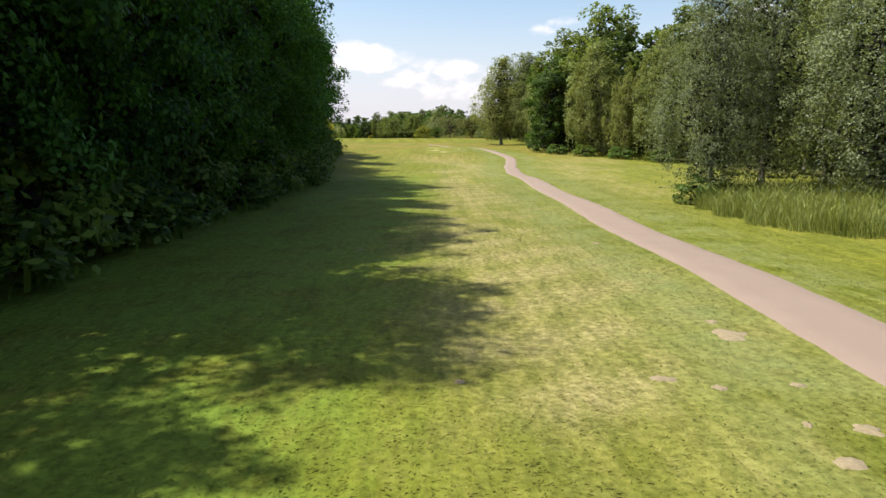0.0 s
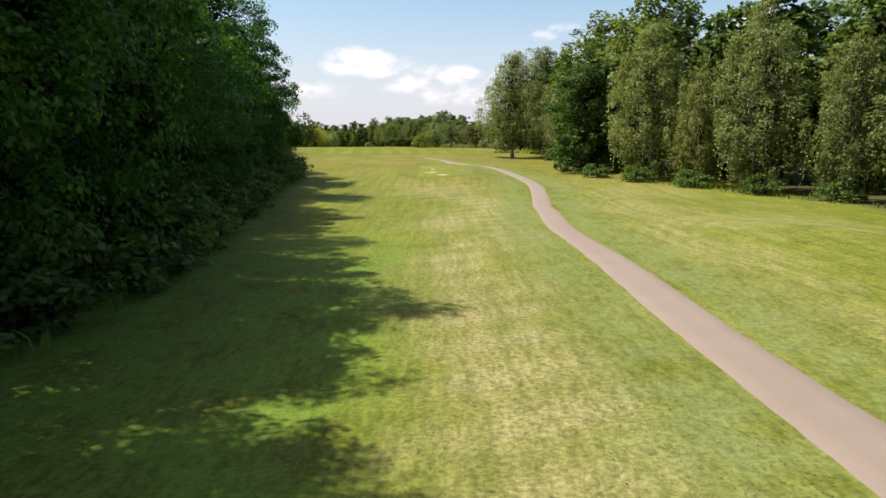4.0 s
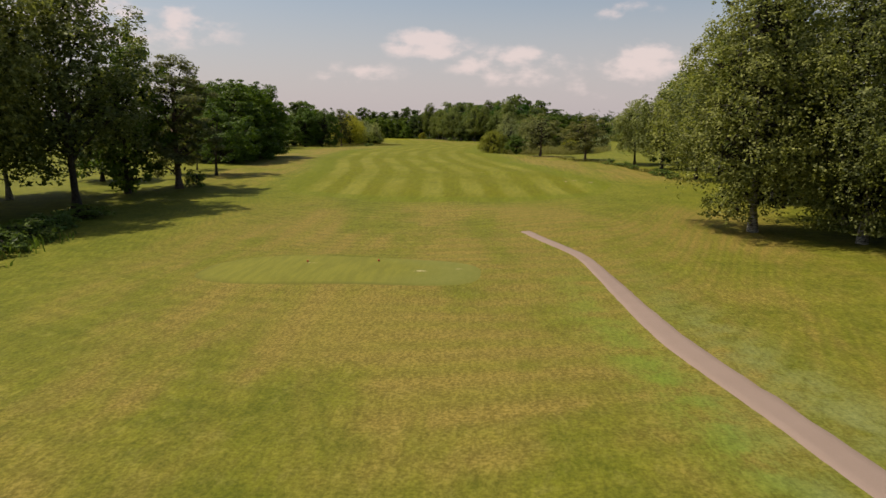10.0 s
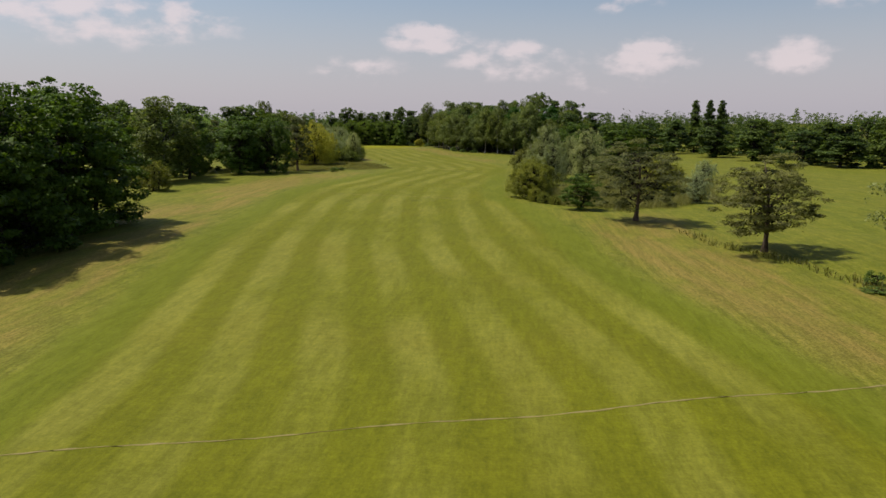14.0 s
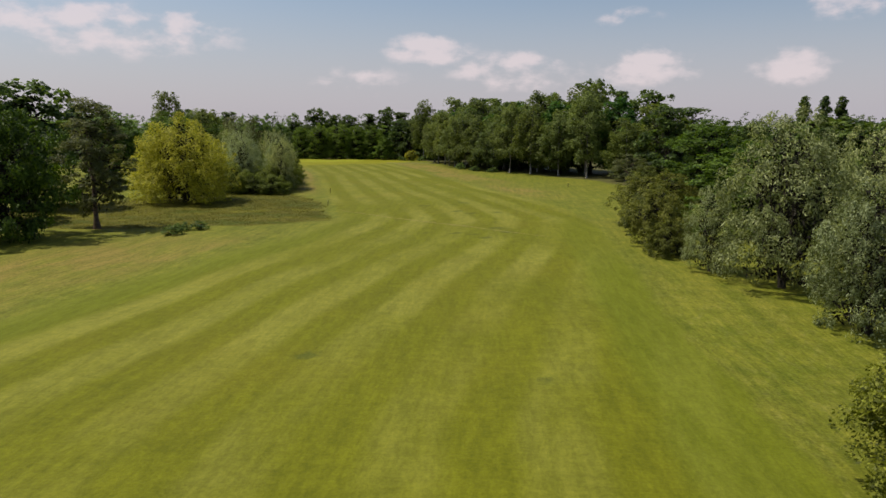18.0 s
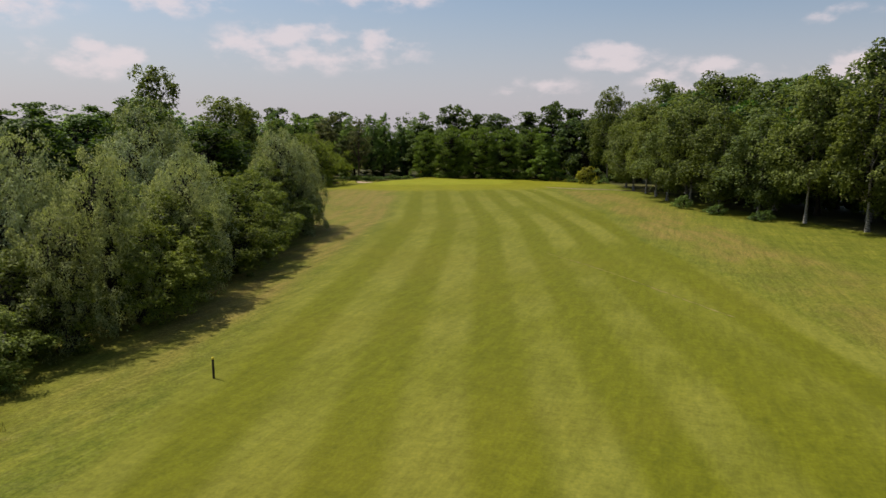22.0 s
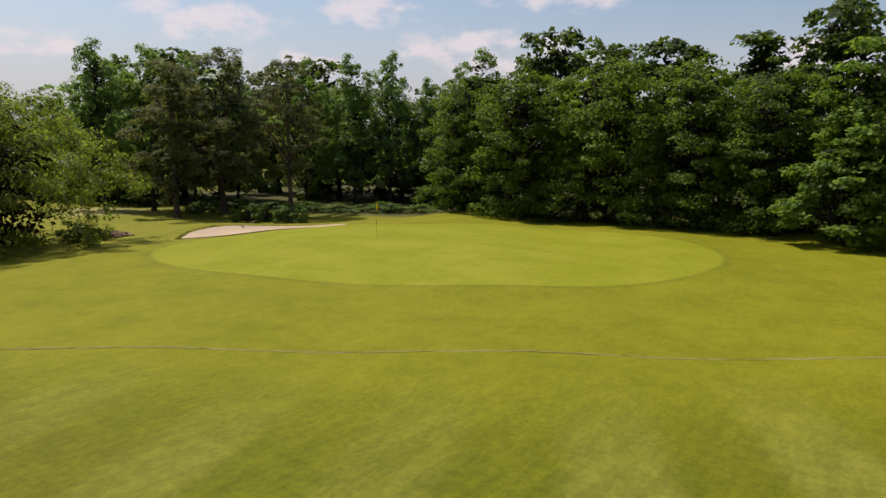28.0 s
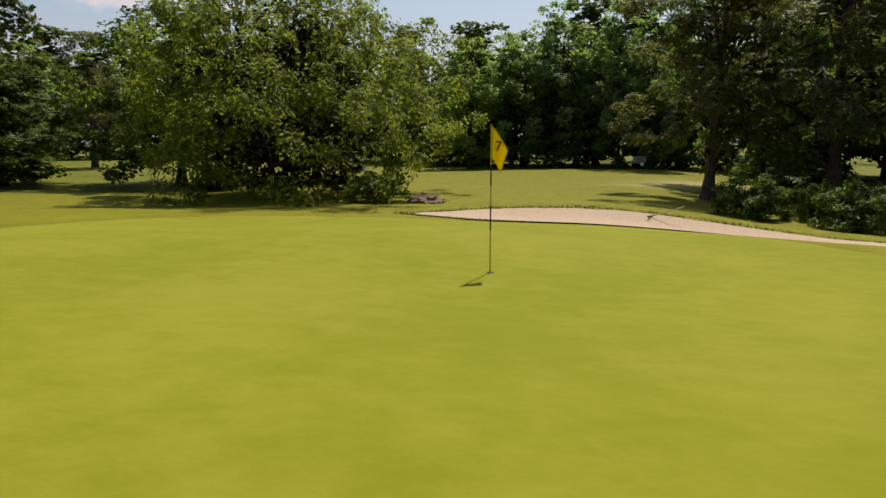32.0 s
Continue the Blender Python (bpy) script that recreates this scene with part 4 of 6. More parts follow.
# growth of each kind here beside the height and width named for it
GROWTH = {"maple_near": (1.06, 1.07), "maple_near_b": (1.21, 1.17), "maple_mid": (1.0, 1.26), "lime_far": (0.92, 1.2), "lime_mid": (1.05, 1.12), "birch_near": (0.72, 0.65), "birch_front": (0.72, 0.65), "birch_broad": (0.72, 0.65), "birch_near_b": (0.93, 1.0), "birch_tall": (1.14, 1.35), "thicket_willow": (0.59, 0.93), "birch_open": (0.84, 1.05), "birch_mid": (1.21, 1.44), "birch_edge": (0.89, 1.19), "birch_edge_b": (1.09, 1.19), "birch_mid_b": (1.14, 1.44), "oak_near": (1.0, 1.12), "oak_mid": (1.21, 1.26), "hornbeam": (1.01, 1.26), "hornbeam_near": (0.99, 1.03), "small_tree": (1.04, 1.23), "pine": (1.07, 1.38), "pine_low": (1.02, 1.07), "grey_willow": (0.88, 0.69), "sallow": (0.74, 0.92), "dark_sallow": (0.72, 0.86), "wood_a": (1.11, 1.35), "wood_b": (1.15, 1.4), "laurel": (1.04, 1.17), "scrub": (1.1, 1.47)}


def plant(kind, x, y, high, wide=None, turn=None, label="", category="", group="", sink=0.0):
    """Sets a tree of a kind at x, y with the height (and width) given."""
    ob, h0, w0 = PROTOTYPES[kind]
    gh, gw = GROWTH.get(kind, (1.0, 1.06))
    k = gh * high / h0
    w = k if wide is None else gw * wide / w0
    turn = (x * 37.7 + y * 21.3) % 360 if turn is None else turn
    m = pose(x, y, ground(x, y) - sink, 0, 0, turn)
    if kind in USED:
        ob = copy_thing(ob, m)
    USED.add(kind)
    ob.matrix_basis = m @ Matrix.Diagonal((w, w, k, 1))
    return tagged(ob, label, category, group)


def prototype(kind, high, wide, ob):
    PROTOTYPES[kind] = (ob, high, wide)


prototype("maple_near", 15, 9, make_tree("maple_tree", 1, 15, 0.8, 9, "tall", 230, 0.95, 165, 0.145, LEAF_MAPLE, BARK_DARK, thick=0.2, limbs=7, slim=0.7, inner=1.6))
prototype("maple_near_b", 14, 9, make_tree("maple_tree", 2, 14, 1.0, 9, "round", 230, 0.95, 165, 0.145, LEAF_MAPLE, BARK_DARK, thick=0.18, limbs=7, slim=0.7, inner=1.6))
prototype("maple_mid", 15, 8, make_tree("maple_tree", 3, 15, 1.6, 8, "tall", 130, 1.1, 60, 0.36, LEAF_MAPLE, BARK_DARK, thick=0.2, limbs=4, slim=0.7))
prototype("lime_far", 15, 8, make_tree("lime_tree", 40, 15, 0.6, 8, "column", 160, 0.9, 60, 0.33, LEAF_BACKLIT_FAR, BARK_DARK, thick=0.2, limbs=3, slim=0.7, inner=0.8))
# carries the brightened leaf, so backlit crowns don't go dark
prototype("lime_mid", 15, 8, make_tree("lime_tree", 33, 15, 1.4, 8, "column", 210, 0.8, 105, 0.2, LEAF_BACKLIT, BARK_DARK, thick=0.2, limbs=5, slim=0.7, inner=1.1))
prototype("pine_tall", 13, 7, make_tree("pine_tree", 34, 13, 2.6, 7, "tall", 150, 0.65, 110, 0.24, LEAF_PINE, BARK_PINE, thick=0.21, limbs=14, slim=0.25, flat=0.55, core=0.45, inner=0.4))
prototype("birch_near", 15, 9, make_tree("weeping_birch", 4, 15, 0.9, 9, "tall", 260, 0.8, 100, 0.19, LEAF_BIRCH, BARK_BIRCH, thick=0.17, limbs=7, hang=2.6, slim=0.65, inner=0.6))
prototype("birch_near_b", 15, 9, make_tree("weeping_birch", 5, 15, 0.5, 9, "round", 260, 0.8, 100, 0.19, LEAF_BIRCH, BARK_BIRCH, stems=2, thick=0.2, limbs=6, hang=2.0, slim=0.65, inner=0.6))
prototype("birch_front", 15, 9, make_tree("weeping_birch", 44, 15, 0.9, 9, "tall", 330, 0.75, 150, 0.115, LEAF_SILVER_BIRCH, BARK_BIRCH, thick=0.17, limbs=8, hang=2.8, slim=0.65, inner=0.6))
prototype("birch_broad", 15, 9, make_tree("weeping_birch", 45, 15, 0.9, 9, "tall", 330, 0.8, 150, 0.14, LEAF_BIRCH, BARK_BIRCH, thick=0.17, limbs=8, hang=2.2, slim=0.65, inner=1.3))
prototype("birch_tall", 18, 10, make_tree("weeping_birch", 35, 18, 3.6, 10, "tall", 280, 0.85, 90, 0.22, LEAF_BIRCH, BARK_DARK, stems=2, thick=0.30, limbs=8, hang=2.8, slim=0.6, inner=0.6))
prototype("thicket_willow", 7, 6.5, make_tree("goat_willow", 36, 7, 0.0, 6.5, "tall", 240, 0.55, 80, 0.15, LEAF_THICKET, BARK_DARK, stems=4, thick=0.09, limbs=4, slim=0.5, flat=1.0, core=0.45))
prototype("birch_open", 14, 9, make_tree("birch_tree", 26, 14, 2.6, 9, "round", 230, 0.8, 85, 0.21, LEAF_BIRCH, BARK_DARK, thick=0.19, limbs=7, hang=1.5, slim=0.65, inner=0.6))
prototype("birch_mid", 14, 7, make_tree("birch_tree", 6, 14, 1.6, 7, "tall", 150, 0.85, 70, 0.28, LEAF_WOOD_BIRCH, BARK_BIRCH, thick=0.14, limbs=4, hang=1.7, slim=0.65, inner=0.6))
prototype("birch_edge", 14, 7, make_tree("birch_tree", 38, 14, 2.0, 7, "tall", 190, 0.75, 85, 0.21, LEAF_WOOD_BIRCH, BARK_BIRCH, thick=0.13, limbs=6, hang=1.6, slim=0.65, inner=0.6))
prototype("birch_edge_b", 14, 7, make_tree("birch_tree", 39, 14, 2.6, 7, "round", 190, 0.75, 85, 0.21, LEAF_WOOD_BIRCH, BARK_BIRCH, thick=0.12, limbs=6, hang=1.1, slim=0.65, inner=0.6))
prototype("birch_mid_b", 14, 7, make_tree("birch_tree", 7, 14, 2.2, 7, "round", 150, 0.85, 70, 0.28, LEAF_WOOD_BIRCH, BARK_BIRCH, thick=0.13, limbs=4, hang=1.2, slim=0.65, inner=0.6))
prototype("oak_near", 14, 9, make_tree("oak_tree", 8, 14, 0.1, 9, "dome", 250, 0.95, 100, 0.22, LEAF_OAK, BARK_DARK, thick=0.25, limbs=6, slim=0.7))
prototype("oak_mid", 12, 8, make_tree("oak_tree", 9, 12, 0.5, 8, "round", 190, 0.8, 76, 0.25, LEAF_OAK, BARK_DARK, thick=0.2, limbs=5, slim=0.7))
# darker oak leaf puts the clump's shadow side into its colour
prototype("hornbeam", 12.5, 8, make_tree("hornbeam_tree", 10, 12.5, 0.1, 8, "dome", 230, 0.85, 76, 0.24, LEAF_OAK, BARK_DARK, thick=0.2, limbs=3, flat=0.62, slim=0.7, inner=0.4))
prototype("hornbeam_near", 12.5, 8, make_tree("hornbeam_tree", 41, 12.5, 0.0, 8, "dome", 300, 0.8, 110, 0.16, LEAF_HORNBEAM, BARK_DARK, thick=0.2, limbs=3, flat=0.62, slim=0.7, inner=1.4))
prototype("small_tree", 8.3, 7.5, make_tree("rowan_tree", 11, 8.3, 2.0, 7.5, "dome", 150, 0.6, 80, 0.19, LEAF_OAK, BARK_DARK, thick=0.13, limbs=8, core=0.4, inner=0.4))
prototype("pine", 12, 6.5, make_tree("pine_tree", 12, 12, 1.0, 6.5, "tall", 170, 0.65, 100, 0.26, LEAF_PINE, BARK_PINE, thick=0.19, limbs=11, slim=0.25, flat=0.6, core=0.3, inner=0.5))
prototype("pine_low", 8, 6.5, make_tree("pine_tree", 13, 8, 1.1, 6.5, "round", 170, 0.65, 100, 0.22, LEAF_PINE, BARK_PINE, thick=0.15, limbs=10, slim=0.25, flat=0.5, core=0.35, inner=0.5))
prototype("grey_willow", 9, 9, make_tree("grey_willow", 14, 9, 0.1, 9, "dome", 270, 0.7, 90, 0.18, LEAF_GREY, BARK_DARK, stems=3, thick=0.14, limbs=5, slim=0.4, flat=0.95, core=0.45))
prototype("sallow", 6, 6.5, make_tree("sallow_bush", 15, 6, 0.0, 6.5, "dome", 330, 0.5, 120, 0.115, LEAF_SALLOW, BARK_DARK, stems=4, thick=0.09, limbs=4, slim=0.6, flat=0.95, core=0.6))
# sallow with the darkened leaf, for bushes under the cloud's shadow
prototype("dark_sallow", 6, 6.5, make_tree("buckthorn_bush", 25, 6, 0.0, 6.5, "dome", 210, 0.52, 80, 0.16, LEAF_SALLOW_SHADED, BARK_DARK, stems=4, thick=0.09, limbs=4, slim=0.6, flat=0.95, core=0.45))
prototype("golden_willow", 9.6, 10, make_tree("weeping_willow", 16, 9.6, 0.3, 10, "dome", 400, 0.72, 130, 0.2, LEAF_GOLD, BARK_DARK, thick=0.28, limbs=7, hang=2.6, slim=0.32, core=0.6))
prototype("willow_spread", 9.5, 14, make_tree("crack_willow", 17, 9.5, 0.0, 14, "dome", 420, 0.8, 130, 0.16, LEAF_CRACK, BARK_DARK, stems=4, thick=0.2, limbs=9, slim=0.5, core=0.35, inner=1.3))
prototype("dark_willow", 9.5, 14, make_tree("field_maple", 37, 9.5, 0.4, 14, "dome", 300, 0.85, 80, 0.25, LEAF_OAK, BARK_DARK, stems=4, thick=0.22, limbs=7, slim=0.6, core=0.35))
prototype("poplar", 17, 3.2, make_tree("poplar_tree", 18, 17, 0.8, 3.2, "column", 220, 0.8, 44, 0.36, LEAF_FAR, BARK_DARK, thick=0.2, limbs=2, slim=0.7))
prototype("cone_tree", 11, 6, make_tree("young_lime", 19, 11, 0.0, 6, "cone", 190, 0.8, 80, 0.24, LEAF_HORNBEAM, BARK_DARK, thick=0.15, limbs=3, flat=0.5, slim=0.7))
prototype("wood_a", 14, 7.5, make_tree("alder_tree", 20, 14, 0.4, 7.5, "spire", 130, 0.9, 52, 0.38, LEAF_FAR, BARK_DARK, thick=0.17, limbs=2, slim=0.7))
prototype("wood_b", 13, 8, make_tree("oak_tree", 21, 13, 0.2, 8, "dome", 120, 1.0, 50, 0.42, LEAF_FAR, BARK_DARK, thick=0.2, limbs=2, slim=0.7))
prototype("broom", 3.3, 4, make_tree("broom_bush", 22, 3.3, 0.0, 4, "dome", 80, 0.5, 55, 0.24, LEAF_BROOM, BARK_DARK, stems=3, thick=0.04, limbs=2, slim=0.35, core=0.4))
prototype("laurel", 1.4, 2.2, make_tree("laurel_shrub", 23, 1.4, 0.0, 2.2, "dome", 70, 0.28, 60, 0.13, LEAF_NETTLE, BARK_DARK, stems=3, thick=0.025, limbs=2, slim=0.45, core=0.45))
prototype("scrub", 2.0, 2.6, make_tree("bramble_bush", 24, 2.0, 0.0, 2.6, "dome", 40, 0.42, 40, 0.16, LEAF_NETTLE, BARK_DARK, stems=2, thick=0.03, limbs=1, slim=0.6, core=0.4))

# dense wood beside the start
wood_rng = np.random.default_rng(5)
GROUP_A = "wood along the tee side"
for k, y in enumerate(np.arange(-16, 98, 5.6)):
    e = float(along(WOOD_LEFT, y))
    h = float(along([(-20, 16), (40, 15.5), (58, 14), (70, 13.2), (110, 12.6)], y)) + 1.1 * math.sin(k * 1.9)
    plant(("maple_near", "maple_near_b")[k % 2], e - float(along([(50, 3.2), (65, 3.9), (110, 4.0)], y)) + 0.6 * math.sin(k * 2.7), y, h, 8.6 + 0.8 * math.sin(k * 1.3), label="tall dark green maple in a dense roadside wood", category="tree", group=GROUP_A)
for k, y in enumerate(np.arange(-18, 104, 6.5)):
    e = float(along(WOOD_LEFT, y))
    plant("maple_mid", e - 10 + 1.5 * math.sin(k * 3.1), y + 2, 15 + 1.5 * math.sin(k), 9, label="tall dark maple deeper in the wood", category="tree", group=GROUP_A)
for k, y in enumerate(np.arange(-18, 104, 7.5)):
    e = float(along(WOOD_LEFT, y))
    plant("wood_b", e - 17 + 1.5 * math.sin(k * 2.1), y, 15, 10, label="broadleaf tree at the back of the wood", category="tree", group=GROUP_A)

for x, y, h in ((-20.6, 103.5, 12.6), (-23.5, 108.5, 12), (-26, 113.5, 11.5), (-10.4, 27.0, 17.5), (-10.5, 33.2, 17.0), (-10.6, 20.3, 17.5), (-10.6, 14.6, 18.0)):
    plant("maple_near", x, y, h, 8.5, label="tall dark green maple in a dense roadside wood", category="tree", group=GROUP_A)

# birches, oaks and willows beside the path
GROUP_B = "wood beside the path"
plant("birch_front", 13.2, 33.2, 15.0, 8.5, 20, "weeping silver birch with grey-green leaves beside tall grass", "tree", GROUP_B)
for x, y, h, w, kind in ((17.5, 37, 18.1, 12.3, "birch_front"), (19.5, 29.5, 18.1, 12.3, "birch_front"), (23.5, 22, 14, 9, "oak_near"), (26, 34, 16, 9, "birch_near"), (26, 46, 15, 9, "birch_near_b"), (25, 12, 14, 9, "maple_near_b"),
                         (31, 58, 16, 9, "birch_near"), (33.5, 70, 16, 9, "birch_near_b"), (30.5, 76, 17, 9, "birch_near"), (27.5, 84, 16.5, 8, "birch_near_b"), (24, 88.5, 15, 8, "birch_near"),
                         (21.3, 95, 15.5, 8, "birch_near_b"), (17.8, 106.5, 13.8, 9, "oak_near"), (24.5, 103, 17, 9, "birch_mid"), (22, 113, 16, 9, "birch_mid_b"), (20.8, 121.5, 14.5, 9, "oak_mid"), (21.5, 131.5, 15.5, 9, "birch_near_b"),
                         (21.6, 141, 15.5, 10, "birch_near_b"), (19.4, 150.5, 26.5, 19.5, "birch_broad"), (14.2, 154.8, 26.0, 21.0, "birch_broad"), (22, 158, 17, 11, "birch_near_b")):
    label = {"b": "silver birch with hanging grey-green foliage at the wood's edge", "o": "dark green oak with foliage to the ground", "m": "dark maple at the wood's edge"}[kind[0]]
    plant(kind, x, y, h, w, label=label, category="tree", group=GROUP_B)
for k, (x, y) in enumerate([(33, 22), (34, 40), (35, 52), (40, 64), (40, 76), (37, 84), (33, 92), (31, 100), (30, 110), (29, 121), (30, 132), (29, 143), (29, 153), (42, 90), (43, 104), (40, 118), (27, 2), (34, 8), (40, 28)]):
    plant(("wood_a", "wood_b")[k % 2], x, y, 15.5 + 1.5 * math.sin(k * 2.3), 9, label="broadleaf tree behind the birches", category="tree", group=GROUP_B)

# left side past the wood
GROUP_C = "loose trees along the left rough"
for x, y, h, w, kind, label in ((-50, 149.5, 20.5, 12, "birch_tall", "tall weeping birch over a meadow"), (-44.5, 153, 19.5, 10.5, "birch_tall", "tall weeping birch with a dark forked trunk"), (-47.5, 158, 19, 11, "birch_tall", "tall weeping birch beside others"),
                                (-42, 163, 17.8, 11.4, "birch_tall", "broad weeping birch with hanging twigs"), (-42.5, 173, 13.2, 8, "oak_mid", "dark round oak beside a pine"), (-38.8, 176.8, 12.8, 8, "pine", "dark pine with a bare leaning trunk"),
                                (-45.9, 192, 8.2, 6.2, "pine_low", "small dark pine on dry grass"), (-40.7, 191.8, 8.6, 8.2, "small_tree", "small open-crowned tree on dry grass"), (-47.4, 200.5, 6.5, 4.6, "small_tree", "small tree behind another on dry grass"),
                                (-52, 168, 13, 8, "birch_mid", "birch at the back of the group"), (-54, 158, 15, 8, "birch_mid_b", "birch at the back of the group"), (-56, 148, 14, 8, "oak_mid", "oak at the back of the group"), (-52, 184, 10, 7, "oak_mid", "oak behind a pine")):
    plant(kind, x, y, h, w, label=label, category="tree", group=GROUP_C)
for x, y, h, w in ((-48.5, 216, 12.6, 9), (-54.5, 219, 13.4, 9), (-49.0, 224, 13.2, 9), (-55.5, 228, 13.6, 10), (-49.5, 232.5, 13.2, 9), (-54, 238, 13.2, 10), (-60, 233, 13, 10), (-51.5, 241, 12.5, 8)):
    plant("hornbeam", x, y, h, w, label="dense hornbeam in a rounded clump, leaves to the ground", category="tree", group="rounded clump of hornbeams")
for x, y, h, w, kind, label in ((-63.3, 275.5, 6.0, 6.1, "sallow", "low rounded green bush on the rough"), (-69.5, 291, 12.0, 8.5, "birch_mid", "grey-green birch in a row of trees"), (-67.2, 296.5, 9.4, 6, "oak_mid", "dark oak in a row of trees"),
                                (-72, 303, 9, 7, "oak_mid", "dark oak in a row of trees"), (-62.0, 308.5, 9.2, 8.5, "oak_mid", "dark spreading oak in a row of trees"), (-58.3, 313, 11.0, 11, "dark_willow", "dark many-stemmed spreading maple in a row of trees"),
                                (-53.8, 320.3, 10.6, 5.6, "pine", "dark upright pine beside a spreading tree"), (-56.4, 343.2, 9.7, 11.8, "golden_willow", "golden weeping willow with leaves to the ground"),
                                (-75, 314, 12, 9, "wood_b", "broadleaf tree behind the row"), (-68, 322, 12, 9, "wood_a", "broadleaf tree behind the row"), (-70, 335, 12, 9, "wood_b", "broadleaf tree behind the row"), (-82, 300, 12, 9, "wood_b", "broadleaf tree behind the row")):
    plant(kind, x, y, h, w, label=label, category="bush" if "bush" in label else "tree", group="row of trees on the outer bend")

# willow thicket on the left of the second half
GROUP_D = "willow thicket"
THICKET = ((-63.0, 398.0, 9.6, 10.1, "grey_willow"), (-57, 357, 7.0, 7.3, "thicket_willow"), (-61.5, 356.5, 5.0, 7.0, "thicket_willow"), (-66, 357.5, 6.0, 7.5, "thicket_willow"), (-50.8, 358.2, 5.8, 6.3, "thicket_willow"), (-50.6, 362.0, 7.6, 6.8, "grey_willow"), (-54.5, 357.6, 4.7, 6.8, "thicket_willow"), (-52.0, 366.8, 8.1, 7.6, "thicket_willow"), (-53.6, 371.8, 8.5, 7.8, "grey_willow"), (-55.4, 377.6, 9.0, 8.3, "thicket_willow"),
                         (-58.2, 383.6, 8.7, 8.5, "thicket_willow"), (-60.8, 389.6, 9.4, 8.8, "thicket_willow"), (-62.6, 395.2, 10.3, 9.3, "grey_willow"), (-57.5, 364.0, 9.9, 9.0, "grey_willow"), (-60.0, 371.5, 10.1, 9.8, "thicket_willow"), (-63.5, 379.0, 10.5, 11.0, "grey_willow"),
                         (-68.0, 387.5, 9.6, 9.5, "grey_willow"), (-70.0, 372.0, 9.2, 9.5, "thicket_willow"), (-77.0, 382.0, 9.4, 9.5, "oak_mid"), (-75.0, 395.0, 9.4, 9.5, "grey_willow"), (-84.0, 394.0, 9.8, 9.5, "oak_mid"), (-88.5, 406.0, 9.8, 9.5, "oak_mid"), (-80.0, 367.0, 9.0, 9.5, "oak_mid"), (-77.0, 404.0, 9.0, 8.4, "thicket_willow"), (-84.0, 413.0, 9.4, 9.5, "oak_mid"), (-64.0, 361.0, 7.5, 8.4, "thicket_willow"))
for x, y, h, w, kind in THICKET:
    pair = ((1.4, -1.5, 0.90, 0.84), (-0.3, 1.6, 1.08, 0.92)) if x > -64 else ((0, 0, 1, 1),)
    for dx, dy, fh, fw in pair:
        s = math.sin(x * 7 + y * 3 + dx)
        plant(kind, x + dx + 0.4 * s, y + dy, h * (fh + 0.10 * s), w * fw, label={"t": "dense green sallow in a thicket", "g": "silvery grey willow in a thicket", "o": "dark oak behind the willow thicket"}[kind[0]], category="bush" if kind == "thicket_willow" else "tree", group=GROUP_D)
plant("birch_mid", -93.8, 415, 14.7, 5.8, label="tall ragged birch above the thicket", category="tree", group=GROUP_D)
plant("birch_mid", -88, 421.8, 11.8, 7, label="feathery birch above the thicket", category="tree", group=GROUP_D)
plant("birch_mid_b", -97.5, 440, 12.4, 8.5, label="round-topped tall tree above darker ones", category="tree", group=GROUP_D)
for x, y, h, w, kind in ((-92.5, 428.5, 8.4, 8.2, "hornbeam"), (-90.0, 436.5, 8.2, 8.6, "hornbeam"), (-98, 433, 8.4, 8, "hornbeam"), (-99, 444, 6.2, 6.4, "hornbeam"), (-104, 452, 8.5, 8, "oak_mid"), (-94, 423, 7.8, 7.5, "oak_mid"), (-106, 436, 8.6, 9.5, "grey_willow"), (-113, 456, 9, 8, "oak_mid")):
    plant(kind, x, y, h, w, label="dark bushy tree with leaves to the ground beside the approach", category="tree", group="bushy trees beside the approach")

# round the green
GROUP_G = "trees round the green"
plant("willow_spread", -98.6, 462.0, 9.9, 15.5, 30, "broad many-stemmed willow with leaves near the ground", "tree", GROUP_G)
